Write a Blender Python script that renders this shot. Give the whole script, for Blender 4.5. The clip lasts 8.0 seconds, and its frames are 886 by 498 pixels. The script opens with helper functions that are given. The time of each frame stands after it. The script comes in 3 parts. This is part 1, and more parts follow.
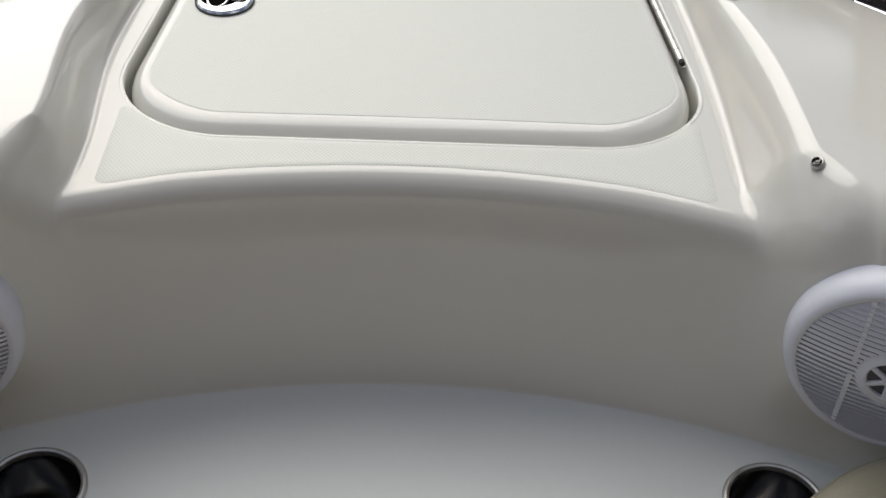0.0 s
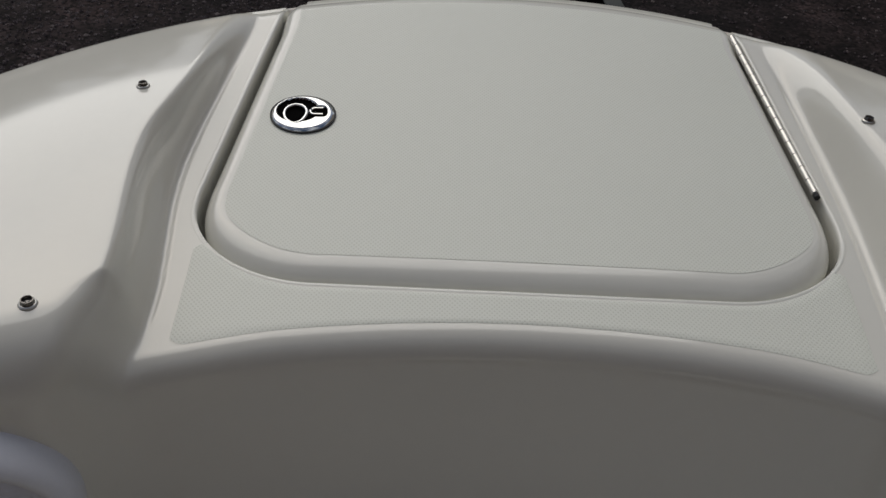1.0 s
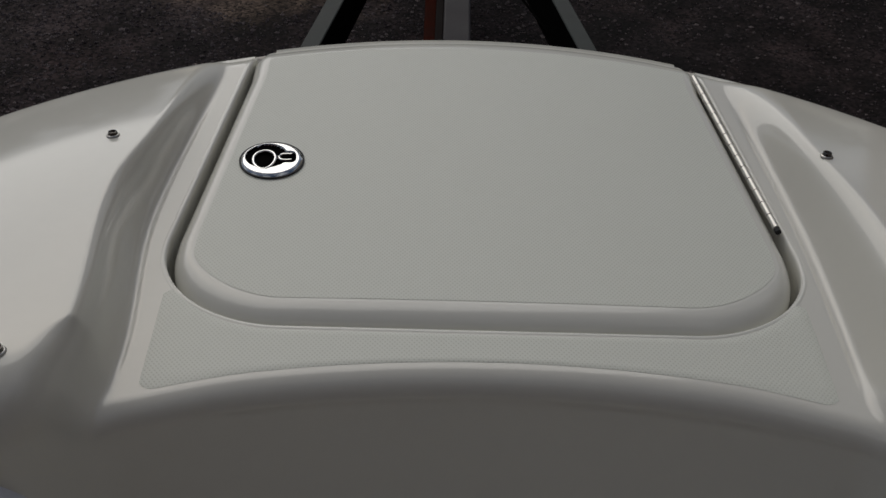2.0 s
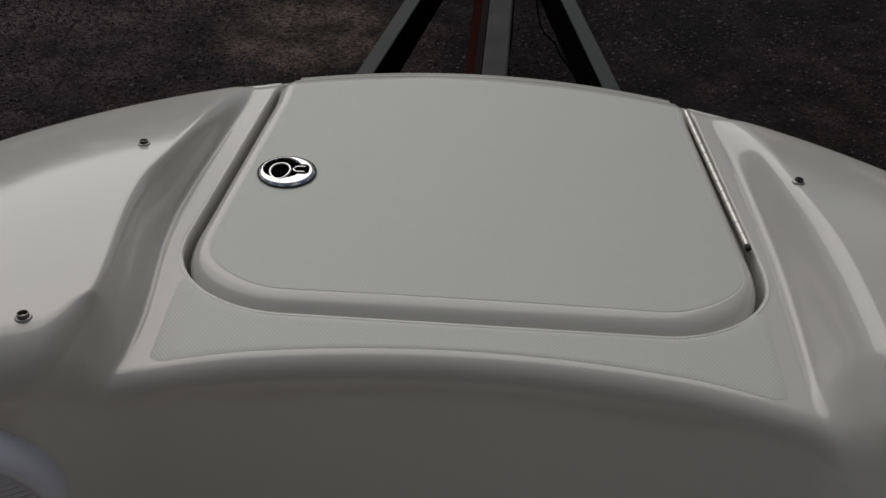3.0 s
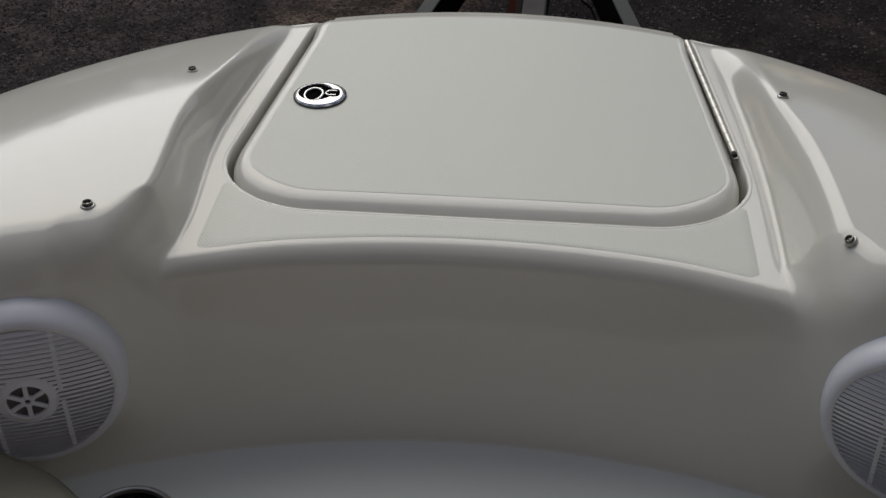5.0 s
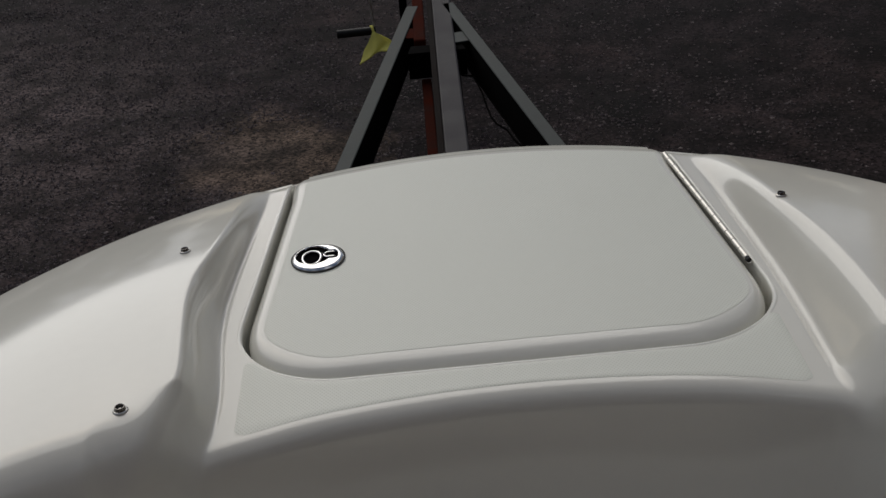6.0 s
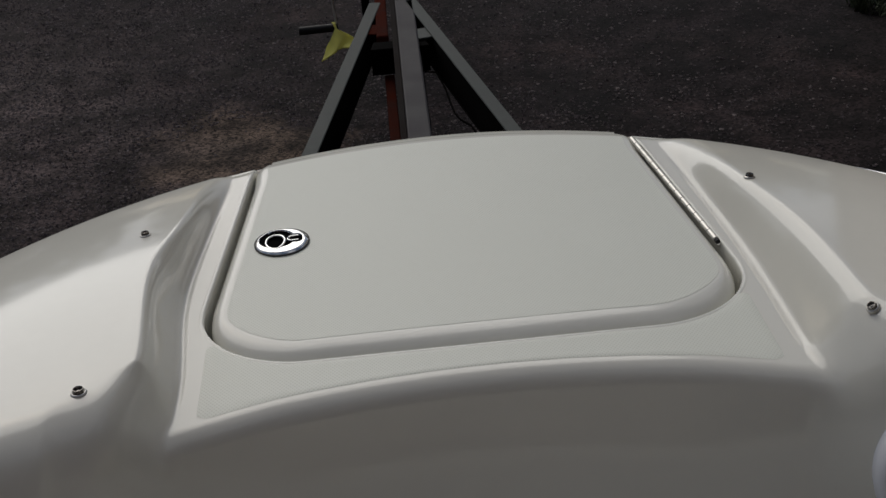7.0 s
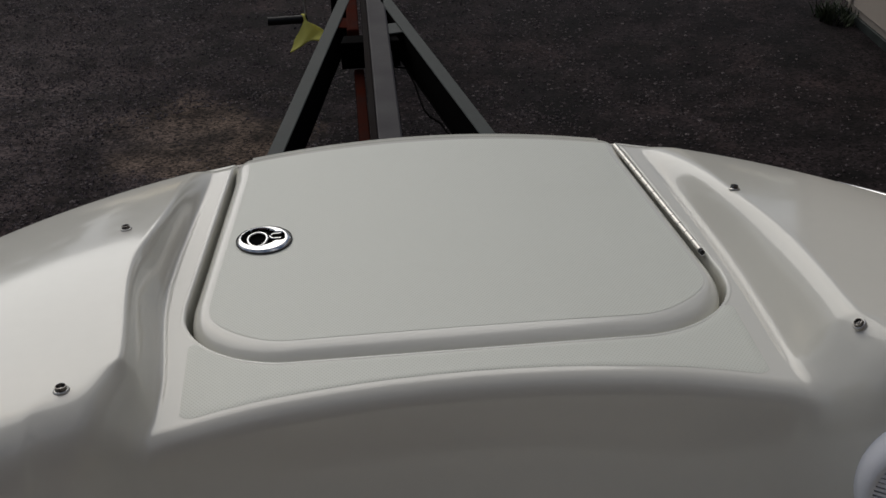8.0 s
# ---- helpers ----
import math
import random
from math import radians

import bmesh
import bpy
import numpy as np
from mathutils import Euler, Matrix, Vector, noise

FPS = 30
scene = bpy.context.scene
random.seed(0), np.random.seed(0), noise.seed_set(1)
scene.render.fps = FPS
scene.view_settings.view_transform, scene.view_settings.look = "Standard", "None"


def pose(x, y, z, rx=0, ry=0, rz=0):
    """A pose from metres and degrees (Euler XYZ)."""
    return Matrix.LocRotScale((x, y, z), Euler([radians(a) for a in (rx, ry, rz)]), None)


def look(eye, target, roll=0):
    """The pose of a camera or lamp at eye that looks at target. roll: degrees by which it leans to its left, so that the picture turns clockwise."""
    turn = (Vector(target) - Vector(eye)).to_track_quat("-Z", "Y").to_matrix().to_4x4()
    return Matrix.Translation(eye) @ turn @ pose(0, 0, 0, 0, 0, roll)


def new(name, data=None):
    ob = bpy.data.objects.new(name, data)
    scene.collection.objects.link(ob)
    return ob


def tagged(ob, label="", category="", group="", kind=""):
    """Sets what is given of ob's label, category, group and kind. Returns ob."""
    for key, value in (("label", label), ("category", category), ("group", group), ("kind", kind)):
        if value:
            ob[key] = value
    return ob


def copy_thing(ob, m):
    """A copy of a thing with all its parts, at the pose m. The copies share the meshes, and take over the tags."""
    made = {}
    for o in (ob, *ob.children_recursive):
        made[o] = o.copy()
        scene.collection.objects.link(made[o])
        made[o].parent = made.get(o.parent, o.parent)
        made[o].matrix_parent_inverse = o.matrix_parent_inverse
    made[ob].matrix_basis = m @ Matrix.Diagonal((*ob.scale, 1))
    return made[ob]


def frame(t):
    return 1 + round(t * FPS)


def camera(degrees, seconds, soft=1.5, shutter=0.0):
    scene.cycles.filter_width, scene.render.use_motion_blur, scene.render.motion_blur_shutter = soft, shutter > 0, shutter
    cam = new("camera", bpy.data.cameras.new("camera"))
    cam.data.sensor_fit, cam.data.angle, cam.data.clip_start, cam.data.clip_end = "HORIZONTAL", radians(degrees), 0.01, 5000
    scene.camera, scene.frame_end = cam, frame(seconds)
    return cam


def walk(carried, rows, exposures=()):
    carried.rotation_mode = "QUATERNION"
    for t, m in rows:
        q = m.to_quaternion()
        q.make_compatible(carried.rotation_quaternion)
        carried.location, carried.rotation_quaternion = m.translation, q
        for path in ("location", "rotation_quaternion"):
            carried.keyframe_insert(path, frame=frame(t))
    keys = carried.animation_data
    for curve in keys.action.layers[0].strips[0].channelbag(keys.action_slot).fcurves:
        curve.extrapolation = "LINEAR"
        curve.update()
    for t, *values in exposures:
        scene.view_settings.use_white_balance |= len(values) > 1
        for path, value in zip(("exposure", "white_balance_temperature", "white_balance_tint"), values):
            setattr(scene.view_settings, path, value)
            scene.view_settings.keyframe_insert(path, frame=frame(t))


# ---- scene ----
cam = camera(39.8, 8.0)
PATH = [
    (0, (0.027, -0.91, 2.322), (0.059, 0.601, 1.011), 2.6),
    (0.5, (-0.059, -0.812, 2.337), (-0.063, 0.728, 1.061), 3.6),
    (1, (-0.077, -0.72, 2.323), (-0.049, 0.811, 1.036), 3.3),
    (1.5, (-0.073, -0.716, 2.328), (-0.07, 0.844, 1.077), 1.9),
    (2, (-0.059, -0.735, 2.33), (-0.011, 0.843, 1.102), 2.6),
    (3.3, (0.034, -0.9, 2.354), (-0.033, 0.747, 1.221), 2.4),
    (3.5, (0.047, -0.927, 2.358), (-0.01, 0.716, 1.218), 2.6),
    (4, (0.055, -1.012, 2.333), (-0.018, 0.606, 1.16), 4.0),
    (4.5, (0.058, -1.048, 2.349), (-0.113, 0.554, 1.163), 2.1),
    (5, (0.071, -1.036, 2.353), (-0.074, 0.589, 1.197), 0.1),
    (5.2, (0.038, -1.03, 2.372), (-0.09, 0.629, 1.261), -0.2),
    (6.3, (-0.082, -0.983, 2.342), (-0.019, 0.759, 1.361), -6.1),
    (6.5, (-0.079, -0.979, 2.328), (-0.002, 0.761, 1.344), -5.8),
    (7, (-0.081, -0.988, 2.327), (0.007, 0.75, 1.341), -4.2),
    (7.5, (-0.107, -0.975, 2.34), (0.005, 0.765, 1.36), -2.0),
    (8, (-0.116, -0.972, 2.334), (0.046, 0.754, 1.336), -1.3),
]
EXPOSURE = [(0, 0.72), (0.5, 0.25), (1, -0.05), (1.5, -0.33), (2, -0.47), (3.5, -0.55), (4, -0.48), (4.5, -0.22), (5, -0.05), (6.5, -0.15), (8, -0.13)]
walk(cam, [(t, look(e, a, r)) for t, e, a, r in PATH], EXPOSURE)

# ---- light ----
SUN_ELEV, SUN_ROT = 41.0, -20.0     # degrees; rotation from +y towards +x
world = bpy.data.worlds.new("sky")
scene.world = world
world.use_nodes = True
wn = world.node_tree.nodes
sky = wn.new("ShaderNodeTexSky")
sky.sky_type = 'NISHITA'
sky.sun_disc = False
sky.sun_elevation = radians(SUN_ELEV)
sky.sun_rotation = radians(SUN_ROT)
sky.dust_density = 2.0
# broken thin cloud over the whole sky
wl = world.node_tree.links
sky_dir = wn.new("ShaderNodeTexCoord")
cloud = wn.new("ShaderNodeTexNoise")
cloud.inputs["Scale"].default_value = 2.6
cloud.inputs["Detail"].default_value = 7
cloud.inputs["Roughness"].default_value = 0.55
cloud.inputs["Distortion"].default_value = 0.4
wl.new(sky_dir.outputs["Generated"], cloud.inputs["Vector"])
cover = wn.new("ShaderNodeMapRange")
cover.interpolation_type = 'SMOOTHSTEP'
cover.inputs["From Min"].default_value, cover.inputs["From Max"].default_value = 0.42, 0.66
cover.inputs["To Max"].default_value = 0.85
wl.new(cloud.outputs["Fac"], cover.inputs["Value"])
clouds = wn.new("ShaderNodeMix")
clouds.data_type = 'RGBA'
clouds.inputs[7].default_value = (10.2, 10.5, 11.2, 1)
wl.new(cover.outputs[0], clouds.inputs[0])
wl.new(sky.outputs[0], clouds.inputs[6])
wl.new(clouds.outputs[2], wn["Background"].inputs["Color"])
wn["Background"].inputs["Strength"].default_value = 0.057
sun_data = bpy.data.lights.new("sun", 'SUN')
sun_data.energy, sun_data.angle, sun_data.color = 1.17, radians(55), (1.0, 0.975, 0.92)
sun = new("sun", sun_data)
_el, _ro = radians(SUN_ELEV), radians(SUN_ROT)
_dir = Vector((math.sin(_ro) * math.cos(_el), math.cos(_ro) * math.cos(_el), math.sin(_el)))
sun.matrix_world = look(_dir * 20, (0, 0, 0))

# ---- materials ----


def material(name, color, rough=0.5, metal=0.0, var=0.06, scale=6.0, bump=0.0, bump_scale=200.0, coat=0.0, spec=0.5, tint=None):
    """A principled surface with broad and fine variation of its colour and roughness, and a fine relief."""
    m = bpy.data.materials.new(name)
    m.use_nodes = True
    n, l = m.node_tree.nodes, m.node_tree.links
    p = n["Principled BSDF"]
    co = n.new("ShaderNodeTexCoord")
    broad = n.new("ShaderNodeTexNoise")
    broad.inputs["Scale"].default_value = scale
    broad.inputs["Detail"].default_value = 5
    fine = n.new("ShaderNodeTexNoise")
    fine.inputs["Scale"].default_value = scale * 22
    fine.inputs["Detail"].default_value = 3
    for t in (broad, fine):
        l.new(co.outputs["Object"], t.inputs["Vector"])
    mixf = n.new("ShaderNodeMath")
    mixf.operation = 'MULTIPLY_ADD'
    mixf.inputs[1].default_value = 0.35
    l.new(fine.outputs["Fac"], mixf.inputs[0])
    l.new(broad.outputs["Fac"], mixf.inputs[2])
    ramp = n.new("ShaderNodeValToRGB")
    ramp.color_ramp.elements[0].position, ramp.color_ramp.elements[1].position = 0.45, 0.95
    other = tint or tuple(max(0.0, c * (1 - 2.2 * var)) for c in color)
    ramp.color_ramp.elements[0].color = (*other, 1)
    ramp.color_ramp.elements[1].color = (*color, 1)
    l.new(mixf.outputs[0], ramp.inputs["Fac"])
    l.new(ramp.outputs["Color"], p.inputs["Base Color"])
    rr = n.new("ShaderNodeMapRange")
    rr.inputs["To Min"].default_value, rr.inputs["To Max"].default_value = max(0.02, rough * 0.8), min(1.0, rough * 1.25)
    l.new(broad.outputs["Fac"], rr.inputs["Value"])
    l.new(rr.outputs[0], p.inputs["Roughness"])
    p.inputs["Metallic"].default_value = metal
    p.inputs["Specular IOR Level"].default_value = spec
    p.inputs["Coat Weight"].default_value = coat
    p.inputs["Coat Roughness"].default_value = 0.06
    if bump:
        bt = n.new("ShaderNodeTexNoise")
        bt.inputs["Scale"].default_value = bump_scale
        bt.inputs["Detail"].default_value = 4
        l.new(co.outputs["Object"], bt.inputs["Vector"])
        b = n.new("ShaderNodeBump")
        b.inputs["Strength"].default_value = bump
        b.inputs["Distance"].default_value = 0.002
        l.new(bt.outputs["Fac"], b.inputs["Height"])
        l.new(b.outputs["Normal"], p.inputs["Normal"])
    return m


def tread_material():
    """Gelcoat moulded with a fine diamond non-skid relief, dulled and a little soiled in the grooves."""
    m = material("non_skid_gelcoat", (0.757, 0.765, 0.682), 0.36, 0, 0.03, 5, tint=(0.726, 0.733, 0.648))
    n, l = m.node_tree.nodes, m.node_tree.links
    p = n["Principled BSDF"]
    co = n["Texture Coordinate"]
    sep = n.new("ShaderNodeSeparateXYZ")
    l.new(co.outputs["Object"], sep.inputs[0])
    waves = []
    for sign in (1, -1):
        a = n.new("ShaderNodeMath")
        a.operation = 'MULTIPLY_ADD'
        a.inputs[1].default_value = 1.25 * sign
        l.new(sep.outputs[0], a.inputs[0])
        l.new(sep.outputs[1], a.inputs[2])
        k = n.new("ShaderNodeMath")
        k.operation = 'MULTIPLY'
        k.inputs[1].default_value = 2 * math.pi / 0.0054
        l.new(a.outputs[0], k.inputs[0])
        s = n.new("ShaderNodeMath")
        s.operation = 'SINE'
        l.new(k.outputs[0], s.inputs[0])
        waves.append(s)
    prod = n.new("ShaderNodeMath")
    prod.operation = 'ADD'
    l.new(waves[0].outputs[0], prod.inputs[0])
    l.new(waves[1].outputs[0], prod.inputs[1])
    dots = n.new("ShaderNodeMapRange")
    dots.interpolation_type = 'SMOOTHSTEP'
    dots.inputs["From Min"].default_value, dots.inputs["From Max"].default_value = 0.1, 1.7
    l.new(prod.outputs[0], dots.inputs["Value"])
    soil = n.new("ShaderNodeMix")
    soil.data_type = 'RGBA'
    soil.blend_type = 'MULTIPLY'
    soil.inputs[7].default_value = (0.86, 0.855, 0.83, 1)
    l.new(dots.outputs[0], soil.inputs[0])
    l.new(p.inputs["Base Color"].links[0].from_socket, soil.inputs[6])
    l.new(soil.outputs[2], p.inputs["Base Color"])
    b = n.new("ShaderNodeBump")
    b.invert = True
    b.inputs["Strength"].default_value = 0.32
    b.inputs["Distance"].default_value = 0.0004
    l.new(dots.outputs[0], b.inputs["Height"])
    l.new(b.outputs["Normal"], p.inputs["Normal"])
    return m


GEL = material("cream_gelcoat", (0.768, 0.747, 0.668), 0.10, 0, 0.02, 3, 0.015, 40, coat=0.25)
TREAD = tread_material()
SATIN = material("satin_gelcoat", (0.756, 0.742, 0.668), 0.18, 0, 0.02, 3, 0.02, 60, coat=0.3)
# deck gelcoat, duller; blue skylight on the ledge is put into the colour
LEDGE_GEL = material("sky_tinted_dull_gelcoat", (0.738, 0.746, 0.700), 0.34, 0, 0.03, 4, 0.03, 80)
CHROME = material("polished_stainless", (0.78, 0.78, 0.77), 0.10, 1.0, 0.05, 40)
STEEL = material("brushed_stainless", (0.66, 0.64, 0.60), 0.42, 1.0, 0.1, 60)
DARK_STEEL = material("shaded_stainless", (0.22, 0.21, 0.20), 0.25, 1.0, 0.12, 40)
# satin stainless darkened: the shade inside the cup is in its colour
CUP_STEEL = material("cup_shade_stainless", (0.36, 0.35, 0.34), 0.16, 1.0, 0.15, 30)
BLACK = material("black_plastic", (0.006, 0.006, 0.0065), 0.5, 0, 0.1, 30, spec=0.25)
GREY = material("grey_plastic", (0.17, 0.17, 0.18), 0.6, 0, 0.2, 30)
RUBBER = material("black_rubber", (0.02, 0.02, 0.021), 0.7, 0, 0.15, 30)
WHITE = material("white_plastic", (0.80, 0.81, 0.86), 0.34, 0, 0.03, 12, 0.05, 400)
VINYL = material("tan_vinyl", (0.30, 0.275, 0.20), 0.48, 0, 0.06, 8, 0.25, 700)
GALV = material("galvanised_steel", (0.052, 0.061, 0.057), 0.6, 0.0, 0.25, 14, 0.2, 90, spec=0.25)
PAINT = material("grey_tongue_paint", (0.020, 0.0150, 0.0210), 0.6, 0.0, 0.22, 9, 0.2, 120, spec=0.25)
BAR = material("rust_brown_steel", (0.012, 0.0072, 0.0062), 0.9, 0.0, 0.25, 14, 0.3, 150, spec=0.1)
# near-black; on the trailer frame this colour stands in for shade
SHADE_BLACK = material("shade_black_steel", (0.0025, 0.0021, 0.0021), 0.95, 0, 0.3, 12, 0.3, 120, spec=0.03)
# unseen cockpit floor; brown picked for its bounce onto the inner wall
BOUNCE_FLOOR = material("brown_bounce_floor", (0.12, 0.072, 0.065), 0.95, 0, 0.2, 8, 0.6, 500, spec=0.1)
RAIL = material("cream_vinyl", (0.66, 0.60, 0.54), 0.4, 0, 0.05, 20)
RUST = material("rusty_red_steel", (0.058, 0.009, 0.004), 0.95, 0.0, 0.25, 14, 0.4, 150, spec=0.02, tint=(0.035, 0.012, 0.009))
HULL = material("hull_gelcoat", (0.72, 0.70, 0.63), 0.18, 0, 0.03, 3, coat=0.4)
CLOTH = material("yellow_cloth", (0.92, 0.88, 0.25), 0.85, 0, 0.10, 30, 0.4, 500)
_n, _l = CLOTH.node_tree.nodes, CLOTH.node_tree.links      # thin weave lets light through
_tr = _n.new("ShaderNodeBsdfTranslucent")
_tr.inputs["Color"].default_value = (0.9, 0.86, 0.30, 1)
_mx = _n.new("ShaderNodeMixShader")
_mx.inputs[0].default_value = 0.45
_l.new(_n["Principled BSDF"].outputs[0], _mx.inputs[1])
_l.new(_tr.outputs[0], _mx.inputs[2])
_l.new(_mx.outputs[0], _n["Material Output"].inputs["Surface"])
SIDING = material("white_siding", (0.50, 0.43, 0.36), 0.6, 0, 0.06, 2, 0.1, 60)
# brown of the added rear wall, chosen for its bounce on the boat
BLOCKER_BROWN = material("rear_blocker_brown", (0.105, 0.062, 0.061), 0.8, 0, 0.2, 3, 0.3, 60)
LEAF = material("dark_weeds", (0.05, 0.07, 0.03), 0.7, 0, 0.3, 20)


def ground_material():
    """Dark crushed stone with dust, a sandy spill and reddish blotches."""
    m = material("crushed_stone", (0.027, 0.0195, 0.0205), 0.95, 0, 0.25, 2.2, 1.0, 90, spec=0.12, tint=(0.009, 0.0068, 0.0072))
    n, l = m.node_tree.nodes, m.node_tree.links
    p = n["Principled BSDF"]
    base = p.inputs["Base Color"].links[0].from_socket
    co = n["Texture Coordinate"]
    d = n.new("ShaderNodeVectorMath")
    d.operation = 'DISTANCE'
    d.inputs[1].default_value = (-0.62, 3.25, 0)
    wob = n.new("ShaderNodeTexNoise")
    wob.inputs["Scale"].default_value = 3.5
    wob.inputs["Detail"].default_value = 6
    l.new(co.outputs["Object"], wob.inputs["Vector"])
    l.new(co.outputs["Object"], d.inputs[0])
    add = n.new("ShaderNodeMath")
    add.operation = 'MULTIPLY_ADD'
    add.inputs[1].default_value = 0.9
    l.new(wob.outputs["Fac"], add.inputs[0])
    l.new(d.outputs["Value"], add.inputs[2])
    r = n.new("ShaderNodeMapRange")
    r.interpolation_type = 'SMOOTHSTEP'
    r.inputs["From Min"].default_value, r.inputs["From Max"].default_value = 0.92, 0.66
    r.inputs["To Min"].default_value, r.inputs["To Max"].default_value = 0.0, 0.95
    l.new(add.outputs[0], r.inputs["Value"])
    mx = n.new("ShaderNodeMix")
    mx.data_type = 'RGBA'
    mx.inputs[7].default_value = (0.104, 0.074, 0.055, 1)
    l.new(r.outputs[0], mx.inputs[0])
    l.new(base, mx.inputs[6])
    red = n.new("ShaderNodeTexNoise")
    red.inputs["Scale"].default_value = 1.4
    red.inputs["Detail"].default_value = 8
    red.inputs["Roughness"].default_value = 0.7
    l.new(co.outputs["Object"], red.inputs["Vector"])
    rm = n.new("ShaderNodeMapRange")
    rm.inputs["From Min"].default_value, rm.inputs["From Max"].default_value = 0.50, 0.72
    l.new(red.outputs["Fac"], rm.inputs["Value"])
    mr = n.new("ShaderNodeMix")
    mr.data_type = 'RGBA'
    mr.inputs[7].default_value = (0.042, 0.0275, 0.0265, 1)
    l.new(rm.outputs[0], mr.inputs[0])
    l.new(mx.outputs[2], mr.inputs[6])
    # pale stone dust spread over one side of the yard
    d2 = n.new("ShaderNodeVectorMath")
    d2.operation = 'DISTANCE'
    d2.inputs[1].default_value = (-2.3, 3.7, 0)
    l.new(co.outputs["Object"], d2.inputs[0])
    add2 = n.new("ShaderNodeMath")
    add2.operation = 'MULTIPLY_ADD'
    add2.inputs[1].default_value = 2.2
    l.new(red.outputs["Fac"], add2.inputs[0])
    l.new(d2.outputs["Value"], add2.inputs[2])
    r2 = n.new("ShaderNodeMapRange")
    r2.interpolation_type = 'SMOOTHSTEP'
    r2.inputs["From Min"].default_value, r2.inputs["From Max"].default_value = 3.2, 1.5
    r2.inputs["To Min"].default_value, r2.inputs["To Max"].default_value = 0.0, 0.9
    l.new(add2.outputs[0], r2.inputs["Value"])
    md = n.new("ShaderNodeMix")
    md.data_type = 'RGBA'
    md.inputs[7].default_value = (0.082, 0.062, 0.060, 1)
    l.new(r2.outputs[0], md.inputs[0])
    l.new(mr.outputs[2], md.inputs[6])
    v = n.new("ShaderNodeTexVoronoi")
    v.inputs["Scale"].default_value = 110
    l.new(co.outputs["Object"], v.inputs["Vector"])
    mul = n.new("ShaderNodeMix")
    mul.data_type = 'RGBA'
    mul.blend_type = 'OVERLAY'
    mul.inputs[0].default_value = 0.85
    l.new(md.outputs[2], mul.inputs[6])
    bw = n.new("ShaderNodeSeparateColor")
    l.new(v.outputs["Color"], bw.inputs[0])
    l.new(bw.outputs[0], mul.inputs[7])
    # damp dark blotches of two sizes
    damp = n.new("ShaderNodeTexNoise")
    damp.inputs["Scale"].default_value = 4.5
    damp.inputs["Detail"].default_value = 9
    damp.inputs["Roughness"].default_value = 0.68
    l.new(co.outputs["Object"], damp.inputs["Vector"])
    dm = n.new("ShaderNodeMapRange")
    dm.inputs["From Min"].default_value, dm.inputs["From Max"].default_value = 0.40, 0.60
    dm.inputs["To Min"].default_value, dm.inputs["To Max"].default_value = 0.32, 1.25
    l.new(damp.outputs["Fac"], dm.inputs["Value"])
    wet = n.new("ShaderNodeVectorMath")
    wet.operation = 'SCALE'
    l.new(mul.outputs[2], wet.inputs[0])
    l.new(dm.outputs[0], wet.inputs["Scale"])
    l.new(wet.outputs[0], p.inputs["Base Color"])
    return m


GRAVEL = ground_material()


def stone_material():
    m = material("loose_stone", (0.12, 0.10, 0.095), 0.85, 0, 0.2, 60, 0.5, 400)
    n, l = m.node_tree.nodes, m.node_tree.links
    g = n.new("ShaderNodeNewGeometry")
    r = n.new("ShaderNodeValToRGB")
    r.color_ramp.elements[0].color = (0.026, 0.0190, 0.0215, 1)
    r.color_ramp.elements[1].color = (0.17, 0.14, 0.135, 1)
    e = r.color_ramp.elements.new(0.62)
    e.color = (0.066, 0.048, 0.053, 1)
    l.new(g.outputs["Random Per Island"], r.inputs["Fac"])
    l.new(r.outputs["Color"], n["Principled BSDF"].inputs["Base Color"])
    return m


STONE = stone_material()

# ---- tools ----


def mesh_object(name, verts, faces, mat, parent=None, label="", smooth=True, mats=None, slots=None):
    me = bpy.data.meshes.new(name)
    me.from_pydata([tuple(map(float, v)) for v in verts], [], [tuple(map(int, f)) for f in faces])
    for mt in (mats or [mat]):
        me.materials.append(mt)
    if slots is not None:
        me.polygons.foreach_set("material_index", slots)
    if smooth:
        me.polygons.foreach_set("use_smooth", [True] * len(me.polygons))
    me.update()
    ob = new(name, me)
    if parent:
        ob.parent = parent
    if label:
        ob["label"] = label
    return ob


def part(name, bm, mat, parent, label="", smooth=False):
    me = bpy.data.meshes.new(name)
    bmesh.ops.recalc_face_normals(bm, faces=bm.faces)
    bm.to_mesh(me)
    bm.free()
    me.materials.append(mat)
    if smooth:
        me.polygons.foreach_set("use_smooth", [True] * len(me.polygons))
        me.set_sharp_from_angle(angle=radians(42))
    ob = new(name, me)
    if parent:
        ob.parent = parent
    if label:
        ob["label"] = label
    return ob


def thing(name, m, label, category, group="", kind=""):
    e = new(name)
    e.empty_display_size = 0.05
    e.matrix_basis = m
    return tagged(e, label, category, group, kind)


def box(sx, sy, sz, m=None, bevel=0.0, seg=2):
    bm = bmesh.new()
    bmesh.ops.create_cube(bm, size=1, matrix=Matrix.Diagonal((sx, sy, sz, 1)))
    if bevel:
        bmesh.ops.bevel(bm, geom=list(bm.edges), offset=bevel, segments=seg, profile=0.5, affect='EDGES')
    if m is not None:
        bm.transform(m)
    return bm


